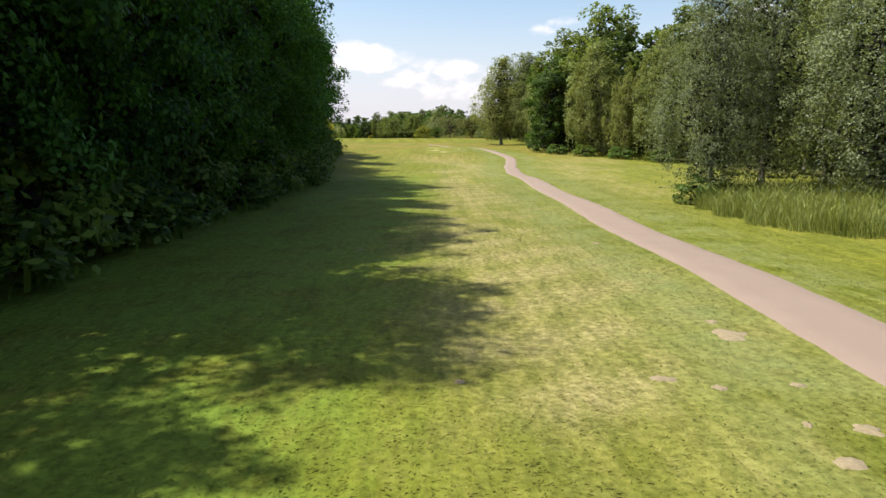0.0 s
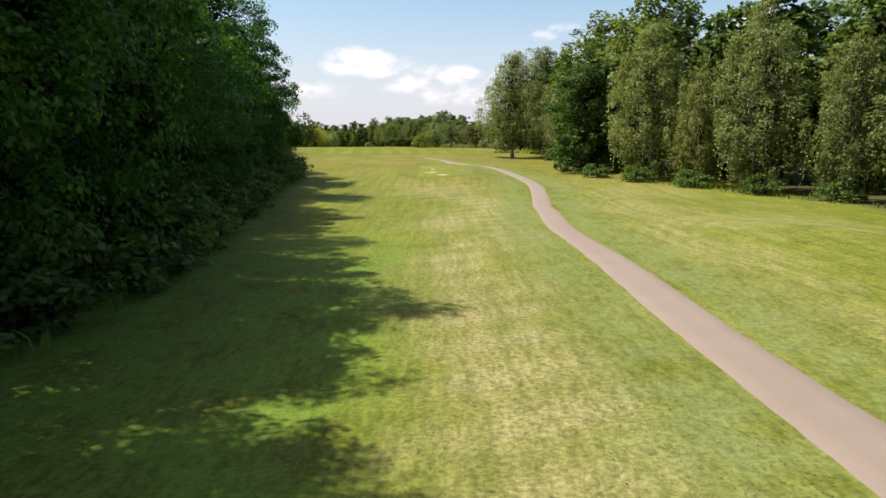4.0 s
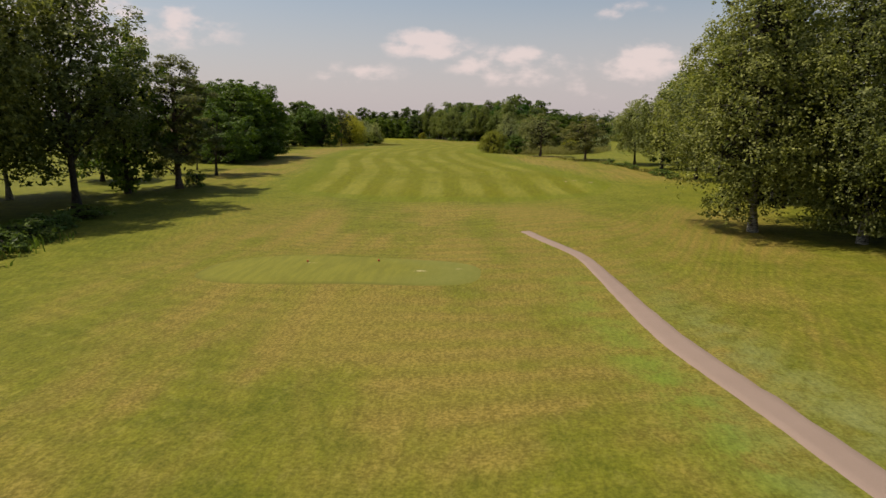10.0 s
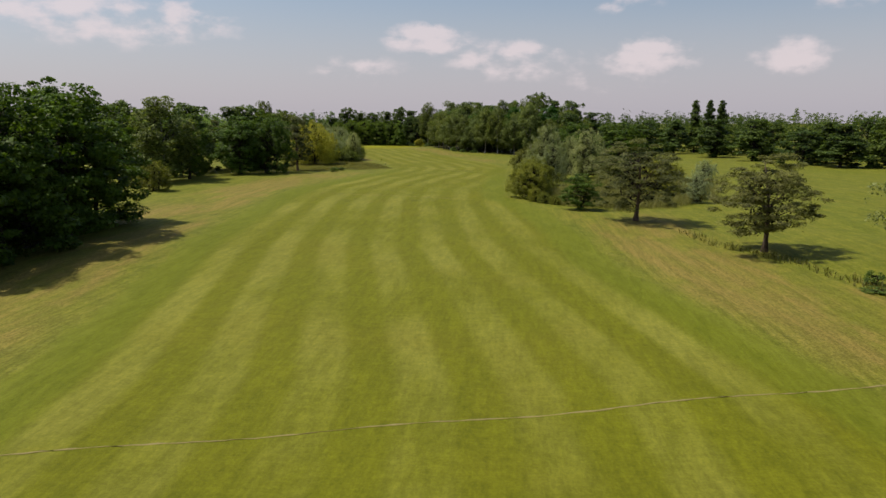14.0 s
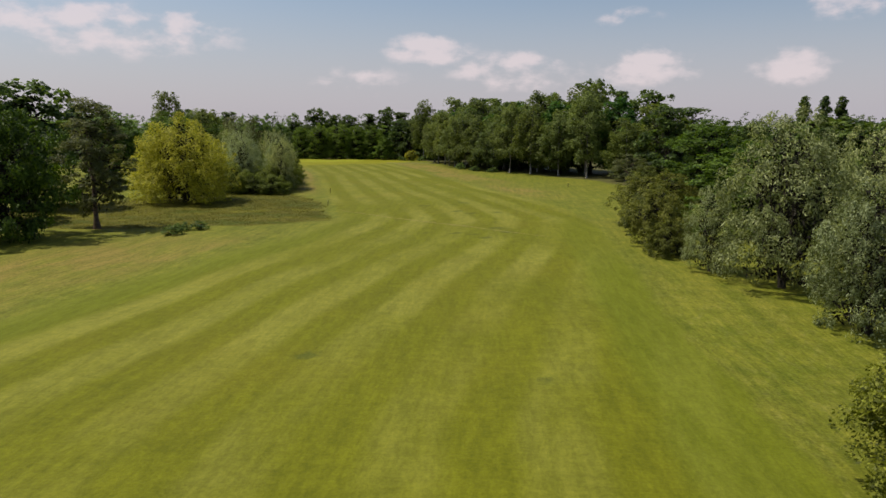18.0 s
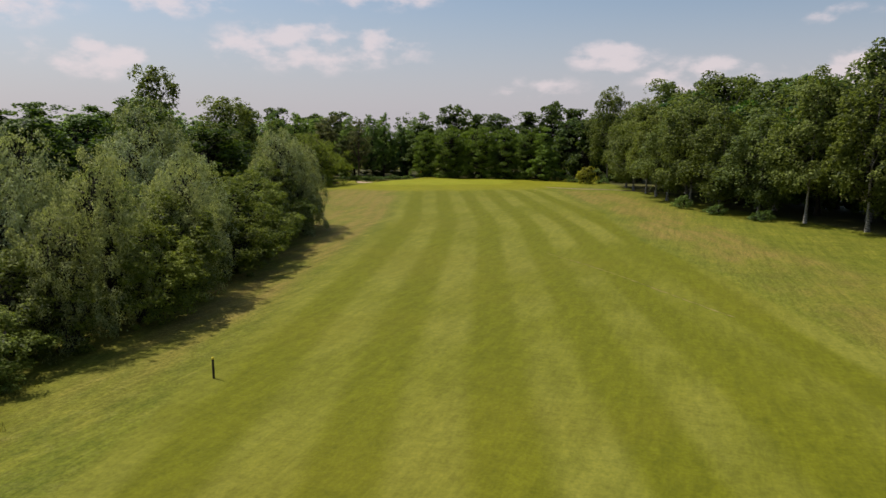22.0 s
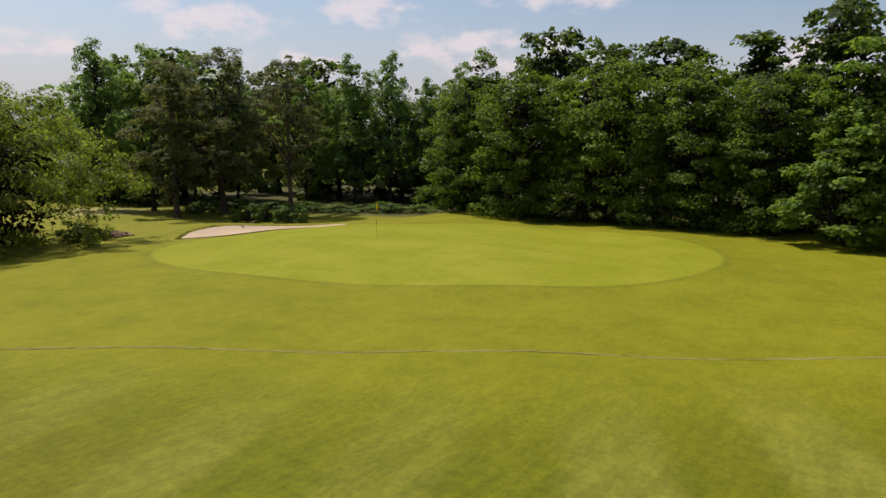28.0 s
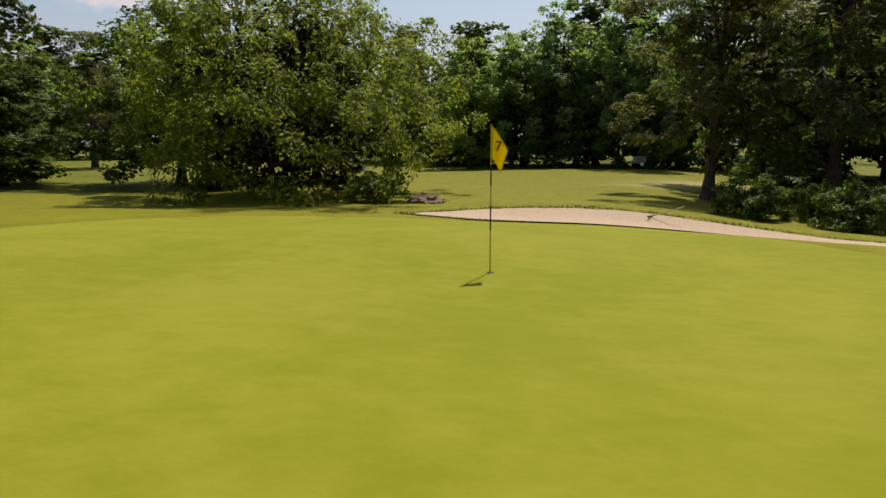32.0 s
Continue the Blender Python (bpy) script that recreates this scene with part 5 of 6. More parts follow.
for x, y, h, w, kind, label in ((-106, 481, 12.2, 6.6, "pine", "dark pine behind two shrubs"), (-101.0, 489.2, 14.0, 7.4, "pine_tall", "tall pine with a bare brown trunk"), (-107, 486.5, 13.8, 7.5, "pine", "dark pine behind the bunker"),
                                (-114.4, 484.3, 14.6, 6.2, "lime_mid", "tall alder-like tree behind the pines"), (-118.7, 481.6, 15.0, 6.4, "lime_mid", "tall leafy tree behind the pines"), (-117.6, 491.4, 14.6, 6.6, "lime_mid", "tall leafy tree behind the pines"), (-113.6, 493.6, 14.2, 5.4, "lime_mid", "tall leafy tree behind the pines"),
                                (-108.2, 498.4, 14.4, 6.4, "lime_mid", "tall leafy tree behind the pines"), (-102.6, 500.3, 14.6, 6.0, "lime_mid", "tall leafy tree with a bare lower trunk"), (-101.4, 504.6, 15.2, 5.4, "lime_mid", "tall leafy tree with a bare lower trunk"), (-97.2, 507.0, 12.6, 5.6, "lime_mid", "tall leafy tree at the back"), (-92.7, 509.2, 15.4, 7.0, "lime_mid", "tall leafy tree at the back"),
                                (-85.6, 495.2, 11.4, 7.2, "hornbeam_near", "dense hornbeam with layered branches to the ground"), (-79.5, 494.3, 12.2, 9.6, "hornbeam_near", "dense hornbeam with layered branches to the ground"), (-72.5, 494.2, 12.5, 9.6, "hornbeam_near", "dense hornbeam with layered branches to the ground"),
                                (-66, 494.5, 12.0, 9, "hornbeam_near", "dense hornbeam with layered branches to the ground"), (-60.8, 493.5, 11, 8.2, "hornbeam_near", "dense hornbeam with layered branches to the ground"), (-56.0, 488.6, 11.0, 6.2, "cone_tree", "pointed young lime with leaves to the ground")):
    plant(kind, x, y, h, w, label=label, category="tree", group=GROUP_G, sink=0.8 if kind == "hornbeam_near" else 0.0)
plant("broom", -46.4, 481.2, 3.4, 4.2, label="golden yellow-flowering broom bush", category="bush")
plant("laurel", -98.2, 482.0, 1.45, 2.3, label="rounded glossy green shrub behind the bunker", category="shrub", group="shrubs behind the bunker")
plant("laurel", -96.3, 484.8, 1.5, 2.4, label="rounded glossy green shrub behind the bunker", category="shrub", group="shrubs behind the bunker")
plant("laurel", -98.6, 484.2, 1.4, 1.1, label="small upright shrub between two rounded ones", category="shrub", group="shrubs behind the bunker")
for k, (x, y, h, w) in enumerate([(-140.5, 404, 13, 8), (-141, 412, 12.4, 8), (-143, 421, 11, 8), (-144, 431, 11, 8), (-146, 441, 12, 8), (-147, 451, 12, 8), (-144.5, 459, 12, 8), (-142, 464.5, 11.8, 7.5), (-143.5, 470, 13.6, 7.5), (-146, 476, 14.4, 8), (-147, 483, 14, 8), (-142, 490, 13, 8), (-133, 491, 13, 8), (-126, 489, 13.5, 8), (-138, 398, 12, 9), (-131, 390, 12, 9), (-122, 384, 11, 9), (-151, 408, 13, 9), (-152, 418, 13, 9), (-153, 428, 13, 9), (-154, 438, 13, 9), (-154, 447, 13, 9), (-153, 456, 14, 9), (-151, 463, 14, 9), (-151, 471, 14.5, 9), (-154, 480, 15, 9), (-138, 497, 14, 9), (-128, 497, 14, 9), (-118, 495, 14, 9)]):
    plant(("wood_a", "lime_far", "lime_far")[k % 3], x, y, h * 1.12, w * 1.15, label="leafy tree in the wood beyond the green", category="tree", group="wood beyond the green")
for x, y, h, w in ((-134.0, 460.9, 13.0, 6.2), (-136.9, 464.4, 13.8, 6.0), (-139.7, 468.2, 17.2, 6.4), (-140.3, 474.2, 17.0, 6.6), (-137.4, 477.6, 15.8, 6.0), (-114.1, 429.3, 10.8, 7.0)):
    plant("lime_far", x, y, h, w, label="tall leafy tree at the edge of the far wood", category="tree", group="wood beyond the green")
plant("pine", -118.3, 431.4, 10.6, 5.6, label="dark pine at the edge of the far wood", category="tree", group="wood beyond the green")

for k, x in enumerate(np.arange(-124, -36, 6.5)):
    plant(("wood_b", "wood_a")[k % 2], float(x), 511 + 3 * math.sin(k * 2.2) + 0.05 * (x + 80), (11.0 if -112 < x < -88 else 14.0) + 1.2 * math.sin(k * 1.4), 9, label="leafy tree closing the back of the green", category="tree", group="wood behind the green")
for x, y in ((-48, 499), (-42, 497), (-53, 502), (-37, 492)):
    plant("wood_b", x, y, 11.5, 8.5, label="leafy tree closing the back of the green", category="tree", group="wood behind the green")

# tall birch wood on the right of the last fairway
GROUP_R = "birch wood beside the last fairway"
RIGHT_ROW = [(3.5, 392), (-2.5, 401), (-7.6, 408), (-13, 413.5), (-17.5, 419), (-21.5, 424.5), (-25.5, 430), (-29.0, 436.5), (-31.8, 443), (-33.6, 450), (-35.4, 456.5), (-38.2, 463.5), (-40.0, 471), (-45, 487)]
for k, (x, y) in enumerate(RIGHT_ROW):
    h = along([(392, 12.5), (401, 14.6), (408, 15.8), (414, 15.6), (419, 14.2), (430, 12.7), (445, 13.6), (470, 15.4), (490, 18.0)], y) + 0.9 * math.sin(k * 2.4)
    plant(("birch_edge", "birch_edge_b", "birch_edge")[k % 3], x + 2.2, y + 1.5, h, 7.4, label="slender birch with a pale trunk at the edge of the wood", category="tree", group=GROUP_R)
for k, (x, y) in enumerate(RIGHT_ROW):
    plant(("birch_mid_b", "maple_mid")[k % 2], x + 8.5, y + 4.5, float(along([(392, 12.4), (401, 14.6), (408, 16.6), (414, 16.4), (420, 14.8), (432, 13.6), (450, 15.0), (475, 16.0)], y)) + 1.0 * math.sin(k * 1.7), 8.5, label="tall leafy tree inside the wood", category="tree", group=GROUP_R)
    plant(("wood_a", "wood_b")[k % 2], x + 16, y + 9, float(along([(392, 12.4), (401, 14.6), (408, 16.8), (414, 16.8), (420, 15.2), (432, 14.0), (450, 15.5), (475, 16.5)], y)) + 1.0 * math.sin(k * 2.7), 9, label="tall leafy tree deep in the wood", category="tree", group=GROUP_R)

# pond corner with reeds, sallows and willows
GROUP_P = "bushes round the reed bed"
for x, y, h, w, kind, label in ((-5.9, 271.0, 6.6, 7.0, "sallow", "broad brownish-green sallow beside the fairway"), (-5.2, 277.6, 6.9, 8.0, "sallow", "broad brownish-green sallow beside the fairway"), (-5.3, 266.2, 2.6, 2.3, "sallow", "low sallow beside taller ones"), (-4.2, 264.6, 1.9, 2.3, "sallow", "low sallow beside the reeds"),
                                (-2.9, 263.2, 1.7, 1.9, "sallow", "low sallow beside the reeds"), (-0.4, 257.2, 3.5, 3.9, "oak_mid", "small round dark green bush"), (-1.2, 292.5, 7.6, 8.0, "grey_willow", "silvery grey willow by the reeds"), (-1.4, 301.5, 11.0, 11.5, "grey_willow", "large silvery grey willow by the reeds"), (6.5, 307, 10.2, 10.5, "grey_willow", "large silvery grey willow by the reeds"),
                                (13.8, 314, 9.6, 9.6, "hornbeam", "dark round tree behind the reeds"), (18.0, 303.5, 4.8, 6, "sallow", "rounded bush behind the reeds"), (19.5, 297, 4.6, 6, "sallow", "rounded bush behind the reeds"), (23, 288, 5, 6, "grey_willow", "grey willow bush behind the reeds"),
                                (16.0, 267, 4.6, 5.6, "grey_willow", "grey willow beside the reed bed"), (12.5, 271.5, 4.2, 5, "sallow", "green sallow beside the reed bed"), (4.3, 247.3, 8.2, 9.0, "pine_low", "low spreading dark pine"), (11.2, 230.6, 7.6, 8.4, "pine_low", "low spreading dark pine with a bare trunk"),
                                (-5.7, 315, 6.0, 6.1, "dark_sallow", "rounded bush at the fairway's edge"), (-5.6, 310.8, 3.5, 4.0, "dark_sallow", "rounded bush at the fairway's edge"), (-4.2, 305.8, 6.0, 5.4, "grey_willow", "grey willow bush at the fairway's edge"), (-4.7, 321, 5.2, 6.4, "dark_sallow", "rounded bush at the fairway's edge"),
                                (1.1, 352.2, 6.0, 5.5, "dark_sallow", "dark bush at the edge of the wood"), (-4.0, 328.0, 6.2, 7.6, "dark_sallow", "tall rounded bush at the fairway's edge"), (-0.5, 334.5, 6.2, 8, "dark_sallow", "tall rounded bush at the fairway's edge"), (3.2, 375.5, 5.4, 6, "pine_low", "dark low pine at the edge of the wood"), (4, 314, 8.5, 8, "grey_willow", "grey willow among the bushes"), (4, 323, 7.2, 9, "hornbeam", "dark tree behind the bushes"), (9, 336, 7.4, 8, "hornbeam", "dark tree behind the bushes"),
                                (17.4, 338, 8.6, 9, "wood_b", "broadleaf tree beyond the bushes"), (8, 350, 8.2, 8, "oak_mid", "dark tree beyond the bushes"), (12, 364, 8.8, 8, "wood_a", "broadleaf tree beyond the bushes"), (24, 345, 8.2, 9, "wood_b", "broadleaf tree beyond the bushes"), (10, 380, 11.5, 8, "wood_b", "broadleaf tree beyond the bushes")):
    plant(kind, x, y, h, w, label=label, category="tree" if "tree" in label or "pine" in label or "willow" in label else "bush", group=GROUP_P)
for x, y, h, w, kind in ((17.6, 217.4, 11.8, 8.4, "birch_open"), (19.4, 206, 13.0, 9.2, "birch_open"), (19.8, 189.5, 14.4, 8, "birch_open"), (25, 197, 14.5, 8, "birch_mid"), (24.5, 211, 12.5, 8, "birch_mid_b"), (25, 181, 14.5, 8, "birch_mid"), (22, 172, 15, 8, "birch_mid"), (27, 224, 12, 8, "wood_b"), (33, 204, 13, 9, "wood_b"), (33, 188, 14, 9, "wood_a"), (32, 170, 14, 9, "wood_b")):
    plant(kind, x, y, h, w, label="birch with hanging foliage and a dark trunk on the rough", category="tree", group="birches along the right rough")
for x, y in ((72.3, 478), (78.5, 479), (84, 479.5)):
    plant("poplar", x, y, 19.5, 4.2, label="tall narrow poplar far off", category="tree", group="far poplars")
for k, (x, y) in enumerate([(69, 341), (78, 338), (88, 334), (64, 350), (74, 360), (86, 350), (98, 344), (110, 338), (60, 372), (68, 384), (80, 378), (94, 366), (56, 395), (62, 410), (74, 402), (88, 392), (50, 420), (60, 432), (76, 425), (46, 445), (58, 455), (72, 450), (92, 420), (104, 400), (118, 372)]):
    plant(("wood_a", "wood_b")[k % 2], x, y, 8.6 + 1.6 * math.sin(k * 1.7), 9, label="leafy tree in a wood beyond the next fairway", category="tree", group="wood beyond the next fairway")


# woods too far off to count: one sheet of crowns
def far_wood(name, places, label, seed, cards=400):
    rng = np.random.default_rng(seed)
    pieces = []
    for x, y, h, w in places:
        outer, filler, _ = crown(rng, h, h * 0.05, w, ("dome", "tall", "spire", "tall")[int(rng.integers(4))], 40, w * 0.13, max(4, cards // 34), w * 0.07, inner=0.5)
        z = ground(x, y) if -140 < x < 40 and -30 < y < 520 else 2.9
        v, f = joined([outer, filler])
        pieces.append((v + [x, y, z], f))
    v, f = joined(pieces)
    return tagged(mesh_object(name, v, f, LEAF_FAR), label, "woodland", kind="stuff")


rng = np.random.default_rng(77)
spots = []
for a in np.arange(-300, 130, 6.0):                       # behind the green and on to both sides
    for row in range(3):
        y = 520 + row * 13 + 0.00035 * (a + 60) ** 2 + rng.uniform(-4, 4)
        spots.append((a + rng.uniform(-3, 3), y, 14.5 + row * 1.2 + rng.uniform(-2, 2), 9.5))
for y in np.arange(120, 520, 7.0):
    for row in range(2):
        spots.append((-165 - row * 14 + rng.uniform(-5, 5) + 22 * math.sin(y * 0.02), y, 13 + row * 2 + rng.uniform(-2, 2), 9.5))
for y in np.arange(120, 330, 7.5):
    spots.append((-104 + 8 * math.sin(y * 0.05) + rng.uniform(-4, 4), y, 12 + rng.uniform(-2, 2), 9))
for y in np.arange(-40, 110, 7.0):
    spots.append((-37 + rng.uniform(-4, 4), y, 15, 10))
far_wood("far_wood", spots, "dense broadleaf woodland behind the course", 31)
spots = []
for y in np.arange(-60, 720, 8.5):
    for row in range(2):
        spots.append((135 + row * 16 + rng.uniform(-6, 6) - 0.0002 * (y - 300) ** 2, y, 14 + rng.uniform(-3, 3), 10))
for a in np.arange(-700, 700, 15):
    spots.append((a, 760 + rng.uniform(-20, 20), 19 + rng.uniform(-3, 3), 20))
for a in np.arange(-60, 60, 8):
    spots.append((a, -70 + rng.uniform(-5, 5), 14, 10))
far_wood("distant_wood", spots, "wooded skyline far beyond the course", 32, 420)


# ---------------------------------------------------------------- undergrowth, reeds and long grass
def blades(name, places, high, wide, lean, mat, label, category, seed, plume=0.0):
    """Upright blades at the places given, each a bent strip."""
    rng = np.random.default_rng(seed)
    p = np.asarray(places, float)
    n = len(p)
    z = height(p[:, 0], p[:, 1])
    a = rng.uniform(0, 6.283, n)
    h = high * rng.uniform(0.5, 1.2, n) * (0.85 + 0.35 * np.sin(p[:, 0] * 1.3 + 2 * np.sin(p[:, 1] * 0.7)) * np.sin(p[:, 1] * 1.1 + np.sin(p[:, 0])))
    side = np.stack([np.cos(a), np.sin(a), 0 * a], 1) * (wide * rng.uniform(0.6, 1.4, n))[:, None] / 2
    b = rng.uniform(0, 6.283, n)
    bend = np.stack([np.cos(b), np.sin(b), 0 * b], 1) * (lean * h * rng.uniform(0.2, 1, n))[:, None]
    foot = np.stack([p[:, 0], p[:, 1], z - 0.03], 1)
    mid = foot + bend * 0.3 + np.stack([0 * h, 0 * h, h * 0.6], 1)
    top = foot + bend + np.stack([0 * h, 0 * h, h], 1)
    v = np.stack([foot - side, foot + side, mid + side * 0.9, mid - side * 0.9, top], 1)
    i = np.arange(n)[:, None] * 5
    f = np.concatenate([i + [0, 1, 2], i + [0, 2, 3], i + [3, 2, 4]])
    if plume:                                             # seed heads on every fourth stalk
        few = np.arange(0, n, 4)
        tip, wing = top[few], side[few] / np.linalg.norm(side[few], axis=1, keepdims=True) * plume * 0.05
        axis = bend[few] * 0.6 + [0, 0, plume]
        head = np.stack([tip - axis * 0.15, tip + wing + axis * 0.3, tip + axis, tip - wing + axis * 0.3], 1)
        j = 5 * n + np.arange(len(few))[:, None] * 4
        v = np.concatenate([v.reshape(-1, 3), head.reshape(-1, 3)])
        f = np.concatenate([f, j + [0, 1, 2], j + [0, 2, 3]])
    return tagged(mesh_object(name, v.reshape(-1, 3), f, mat), label, category, kind="stuff")


def scattered(seed, count, x0, x1, y0, y1, keep):
    rng = np.random.default_rng(seed)
    x, y = rng.uniform(x0, x1, count), rng.uniform(y0, y1, count)
    k = keep(x, y)
    return np.stack([x[k], y[k]], 1)


def short_grass(seed, count, x0, x1, y0, y1):
    """Single blades of mown grass that take their colour from the turf they stand in."""
    rng = np.random.default_rng(seed)
    x, y = rng.uniform(x0, x1, count), y0 + (y1 - y0) * rng.uniform(0, 1, count) ** 1.5
    keep = (np.abs(x - along(PATH_LINE, y)) > 1.0) & (x > along(WOOD_LEFT, y) - 0.5)
    x, y = x[keep], y[keep]
    n = len(x)
    a = rng.uniform(0, 6.283, n)
    h, w = rng.uniform(0.010, 0.028, n), rng.uniform(0.008, 0.020, n)
    foot = np.stack([x, y, height(x, y) - 0.005], 1)
    side = np.stack([np.cos(a) * w, np.sin(a) * w, 0 * a], 1)
    tip = foot + np.stack([-0.07 * np.sin(a) * rng.uniform(0.5, 1.3, n), 0.07 * np.cos(a) * rng.uniform(0.5, 1.3, n), h], 1)
    ob = mesh_object("short_grass", np.stack([foot - side, foot + side, tip], 1).reshape(-1, 3), np.arange(3 * n).reshape(-1, 3), TURF)
    row, col = np.searchsorted(gy, y), np.searchsorted(gx, x)
    for name, values in GRID.items():
        ob.data.attributes.new(name, "FLOAT", "POINT").data.foreach_set("value", np.repeat(values[row, col], 3))
    return tagged(ob, "short mown grass blades, green and dry", "grass", kind="stuff")


short_grass(12, 150000, -9, 11, 3.5, 50)
TALL_GRASS = [(11.6, 30.5), (11.0, 26.5), (11.3, 22.8), (12.6, 20.6), (16, 20.2), (22, 21.5), (30, 22), (30, 33), (20, 36), (13.5, 34)]
REED_BED = [(-3.0, 264), (-1, 260.5), (5, 258), (12, 262), (20, 272), (24, 286), (17, 301), (8, 299), (3, 290), (-2.5, 278)]
blades("tall_grass", scattered(1, 64000, 10, 31, 19, 37, lambda x, y: inside_shape(x, y, TALL_GRASS) > 0.4 * np.sin(x * 3) * np.sin(y * 2.3)), 0.82, 0.018, 0.8, LEAF_GRASS, "tall seeding grass and herbs under the birches", "grass", 3, 0.28)
blades("reed_bed", scattered(2, 64000, -4, 25, 256, 303, lambda x, y: inside_shape(x, y, REED_BED) > 0.5 * np.sin(x) * np.sin(y * 1.3)), 1.6, 0.03, 0.75, LEAF_REED, "dense green reed bed between willow bushes", "reeds", 4)
blades("heath_grass", scattered(3, 90000, -73, -33, 318.5, 358, lambda x, y: inside_shape(x, y, HEATH) > 0.6 * np.sin(x * 1.1) * np.sin(y * 0.9)), 0.17, 0.022, 1.6, LEAF_HERB, "unmown tufted rough with brownish herbs", "grass", 5)
blades("nettle_edge", scattered(4, 15000, -40, -7, -20, 150, lambda x, y: (along(WOOD_LEFT, y) - x > -0.5 + 0.5 * np.sin(y * 1.7)) & (along(WOOD_LEFT, y) - x < 2.6)), 0.8, 0.13, 0.8, LEAF_NETTLE, "nettles and long grass along the wood's edge", "undergrowth", 6)
blades("wood_edge_grass", scattered(5, 9000, 14, 36, 60, 128, lambda x, y: np.abs(x - along([(60, 33), (70, 31), (78, 27.5), (88, 21.5), (95, 18.5), (104, 16), (112, 18), (128, 18.5)], y)) < 0.9), 0.6, 0.07, 0.6, LEAF_GRASS, "long grass along the foot of the birches", "grass", 7)
blades("ditch_grass", scattered(6, 9000, 6, 22, 185, 240, lambda x, y: np.abs(x - along([(185, 17.5), (195, 17.3), (205, 15.8), (215, 14.0), (226, 12.2), (234, 8.5), (240, 7.5)], y)) < 0.8), 0.5, 0.08, 0.7, LEAF_HEATH, "rough grass along a shallow ditch", "grass", 8)
blades("bunker_lip", scattered(9, 60000, -97, -88, 469, 487, lambda x, y: (np.abs(inside_shape(x, y, BUNKER) + 0.12) < 0.14) & (x < -90.6 - 0.12 * (y - 478))), 0.10, 0.03, 1.0, LEAF_HEATH, "dark overhanging turf lip of the bunker", "grass", 9)
for k, y in enumerate(np.arange(-14, 107, 2.5)):
    e = float(along(WOOD_LEFT, y))
    plant("scrub", e - 1.3 + 0.5 * math.sin(k * 2.9), y, 2.2 + 0.7 * math.sin(k * 1.7), 3.4, label="dark green bramble bush at the wood's edge", category="bush", group="brambles along the wood")
for k, (x, y, h, w) in enumerate([(-19.5, 109.5, 1.2, 3), (-21.5, 113, 1.1, 3), (-23.5, 116, 1.2, 3), (-25.5, 119.5, 1.1, 3), (-27.5, 123, 1.0, 3), (-32, 131, 1.3, 3.4), (-34.5, 130, 1.4, 3.4), (-37.5, 129.5, 1.4, 3.4), (-40.5, 129.5, 1.4, 3.4), (-33, 135, 1.4, 3.4), (-34, 139, 1.5, 3.4), (-35, 143, 1.5, 3.4), (-36, 147, 1.4, 3.4), (-37, 151.5, 1.2, 3), (-37.5, 157, 1.0, 3), (-37.7, 178.5, 1.7, 1.9)]):
    plant("scrub", x, y, h, w, label="low dark green bramble hedge on the rough", category="bush", group="low hedge on the left rough")
for k, (x, y, h, w) in enumerate([(17.0, 190, 1.0, 2), (17.2, 195, 1.1, 2.2), (16.8, 199.5, 1.0, 2), (15.6, 206, 0.9, 1.8), (14.6, 212, 1.0, 2), (13.6, 217, 0.9, 1.8), (13.9, 219.5, 1.1, 2.0)]):
    plant("scrub", x + 0.5 * math.sin(k * 3.3), y, h * (0.55 + 0.25 * math.sin(k * 2.3)), w * (0.8 + 0.3 * math.sin(k * 1.9)), label="small bush along a shallow ditch", category="bush", group="bushes along the ditch")
for k, (x, y, h, w) in enumerate([(-45.1, 316.6, 0.85, 1.3), (-45.3, 318.6, 0.7, 1.1), (-44.0, 319.4, 0.65, 1.3)]):
    plant("scrub", x, y, h, w, label="small dark shrub in rough grass", category="shrub", group="three small shrubs")
for k, (x, y) in enumerate([(-92, 497.5), (-94.5, 496), (-97, 495), (-99.5, 494.2), (-102, 493.5), (-104.5, 492.8), (-107, 492), (-110, 490.5), (-113, 489), (-110, 486)]):
    plant("scrub", x, y, 0.8 + 0.15 * math.sin(k * 2), 2.6, label="low dark hedge plant under the trees", category="bush", group="low hedge behind the green")
for k, (x, y, h, w) in enumerate([(12.4, 32.0, 1.2, 2.0), (16.9, 97.5, 1.3, 2.4), (19.6, 91.5, 1.4, 2.4), (23, 86.5, 1.4, 2.6), (26.5, 81, 1.5, 2.6), (30, 76, 1.4, 2.6), (19, 110, 1.3, 2.4), (18.6, 118, 1.3, 2.4), (18.8, 126, 1.4, 2.4), (18.6, 137, 1.4, 2.6), (-27.6, 434, 1.6, 1.8), (-23.8, 427.5, 1.2, 1.8), (-19.5, 421.5, 1.1, 1.8), (-43.5, 484, 1.2, 2.4), (-52.5, 488, 1.4, 2.6), (-49.5, 486.5, 1.2, 2.4)]):
    plant("scrub", x, y, h, w, label="leafy undergrowth at the foot of the trees", category="bush", group="undergrowth at the trees' feet")
plant("laurel", -100.5, 456.5, 0.95, 1.7, label="small green shrub beside a willow", category="shrub")
plant("scrub", -96.6, 467.4, 1.1, 2.0, label="leafy shoots at a willow's foot", category="shrub")


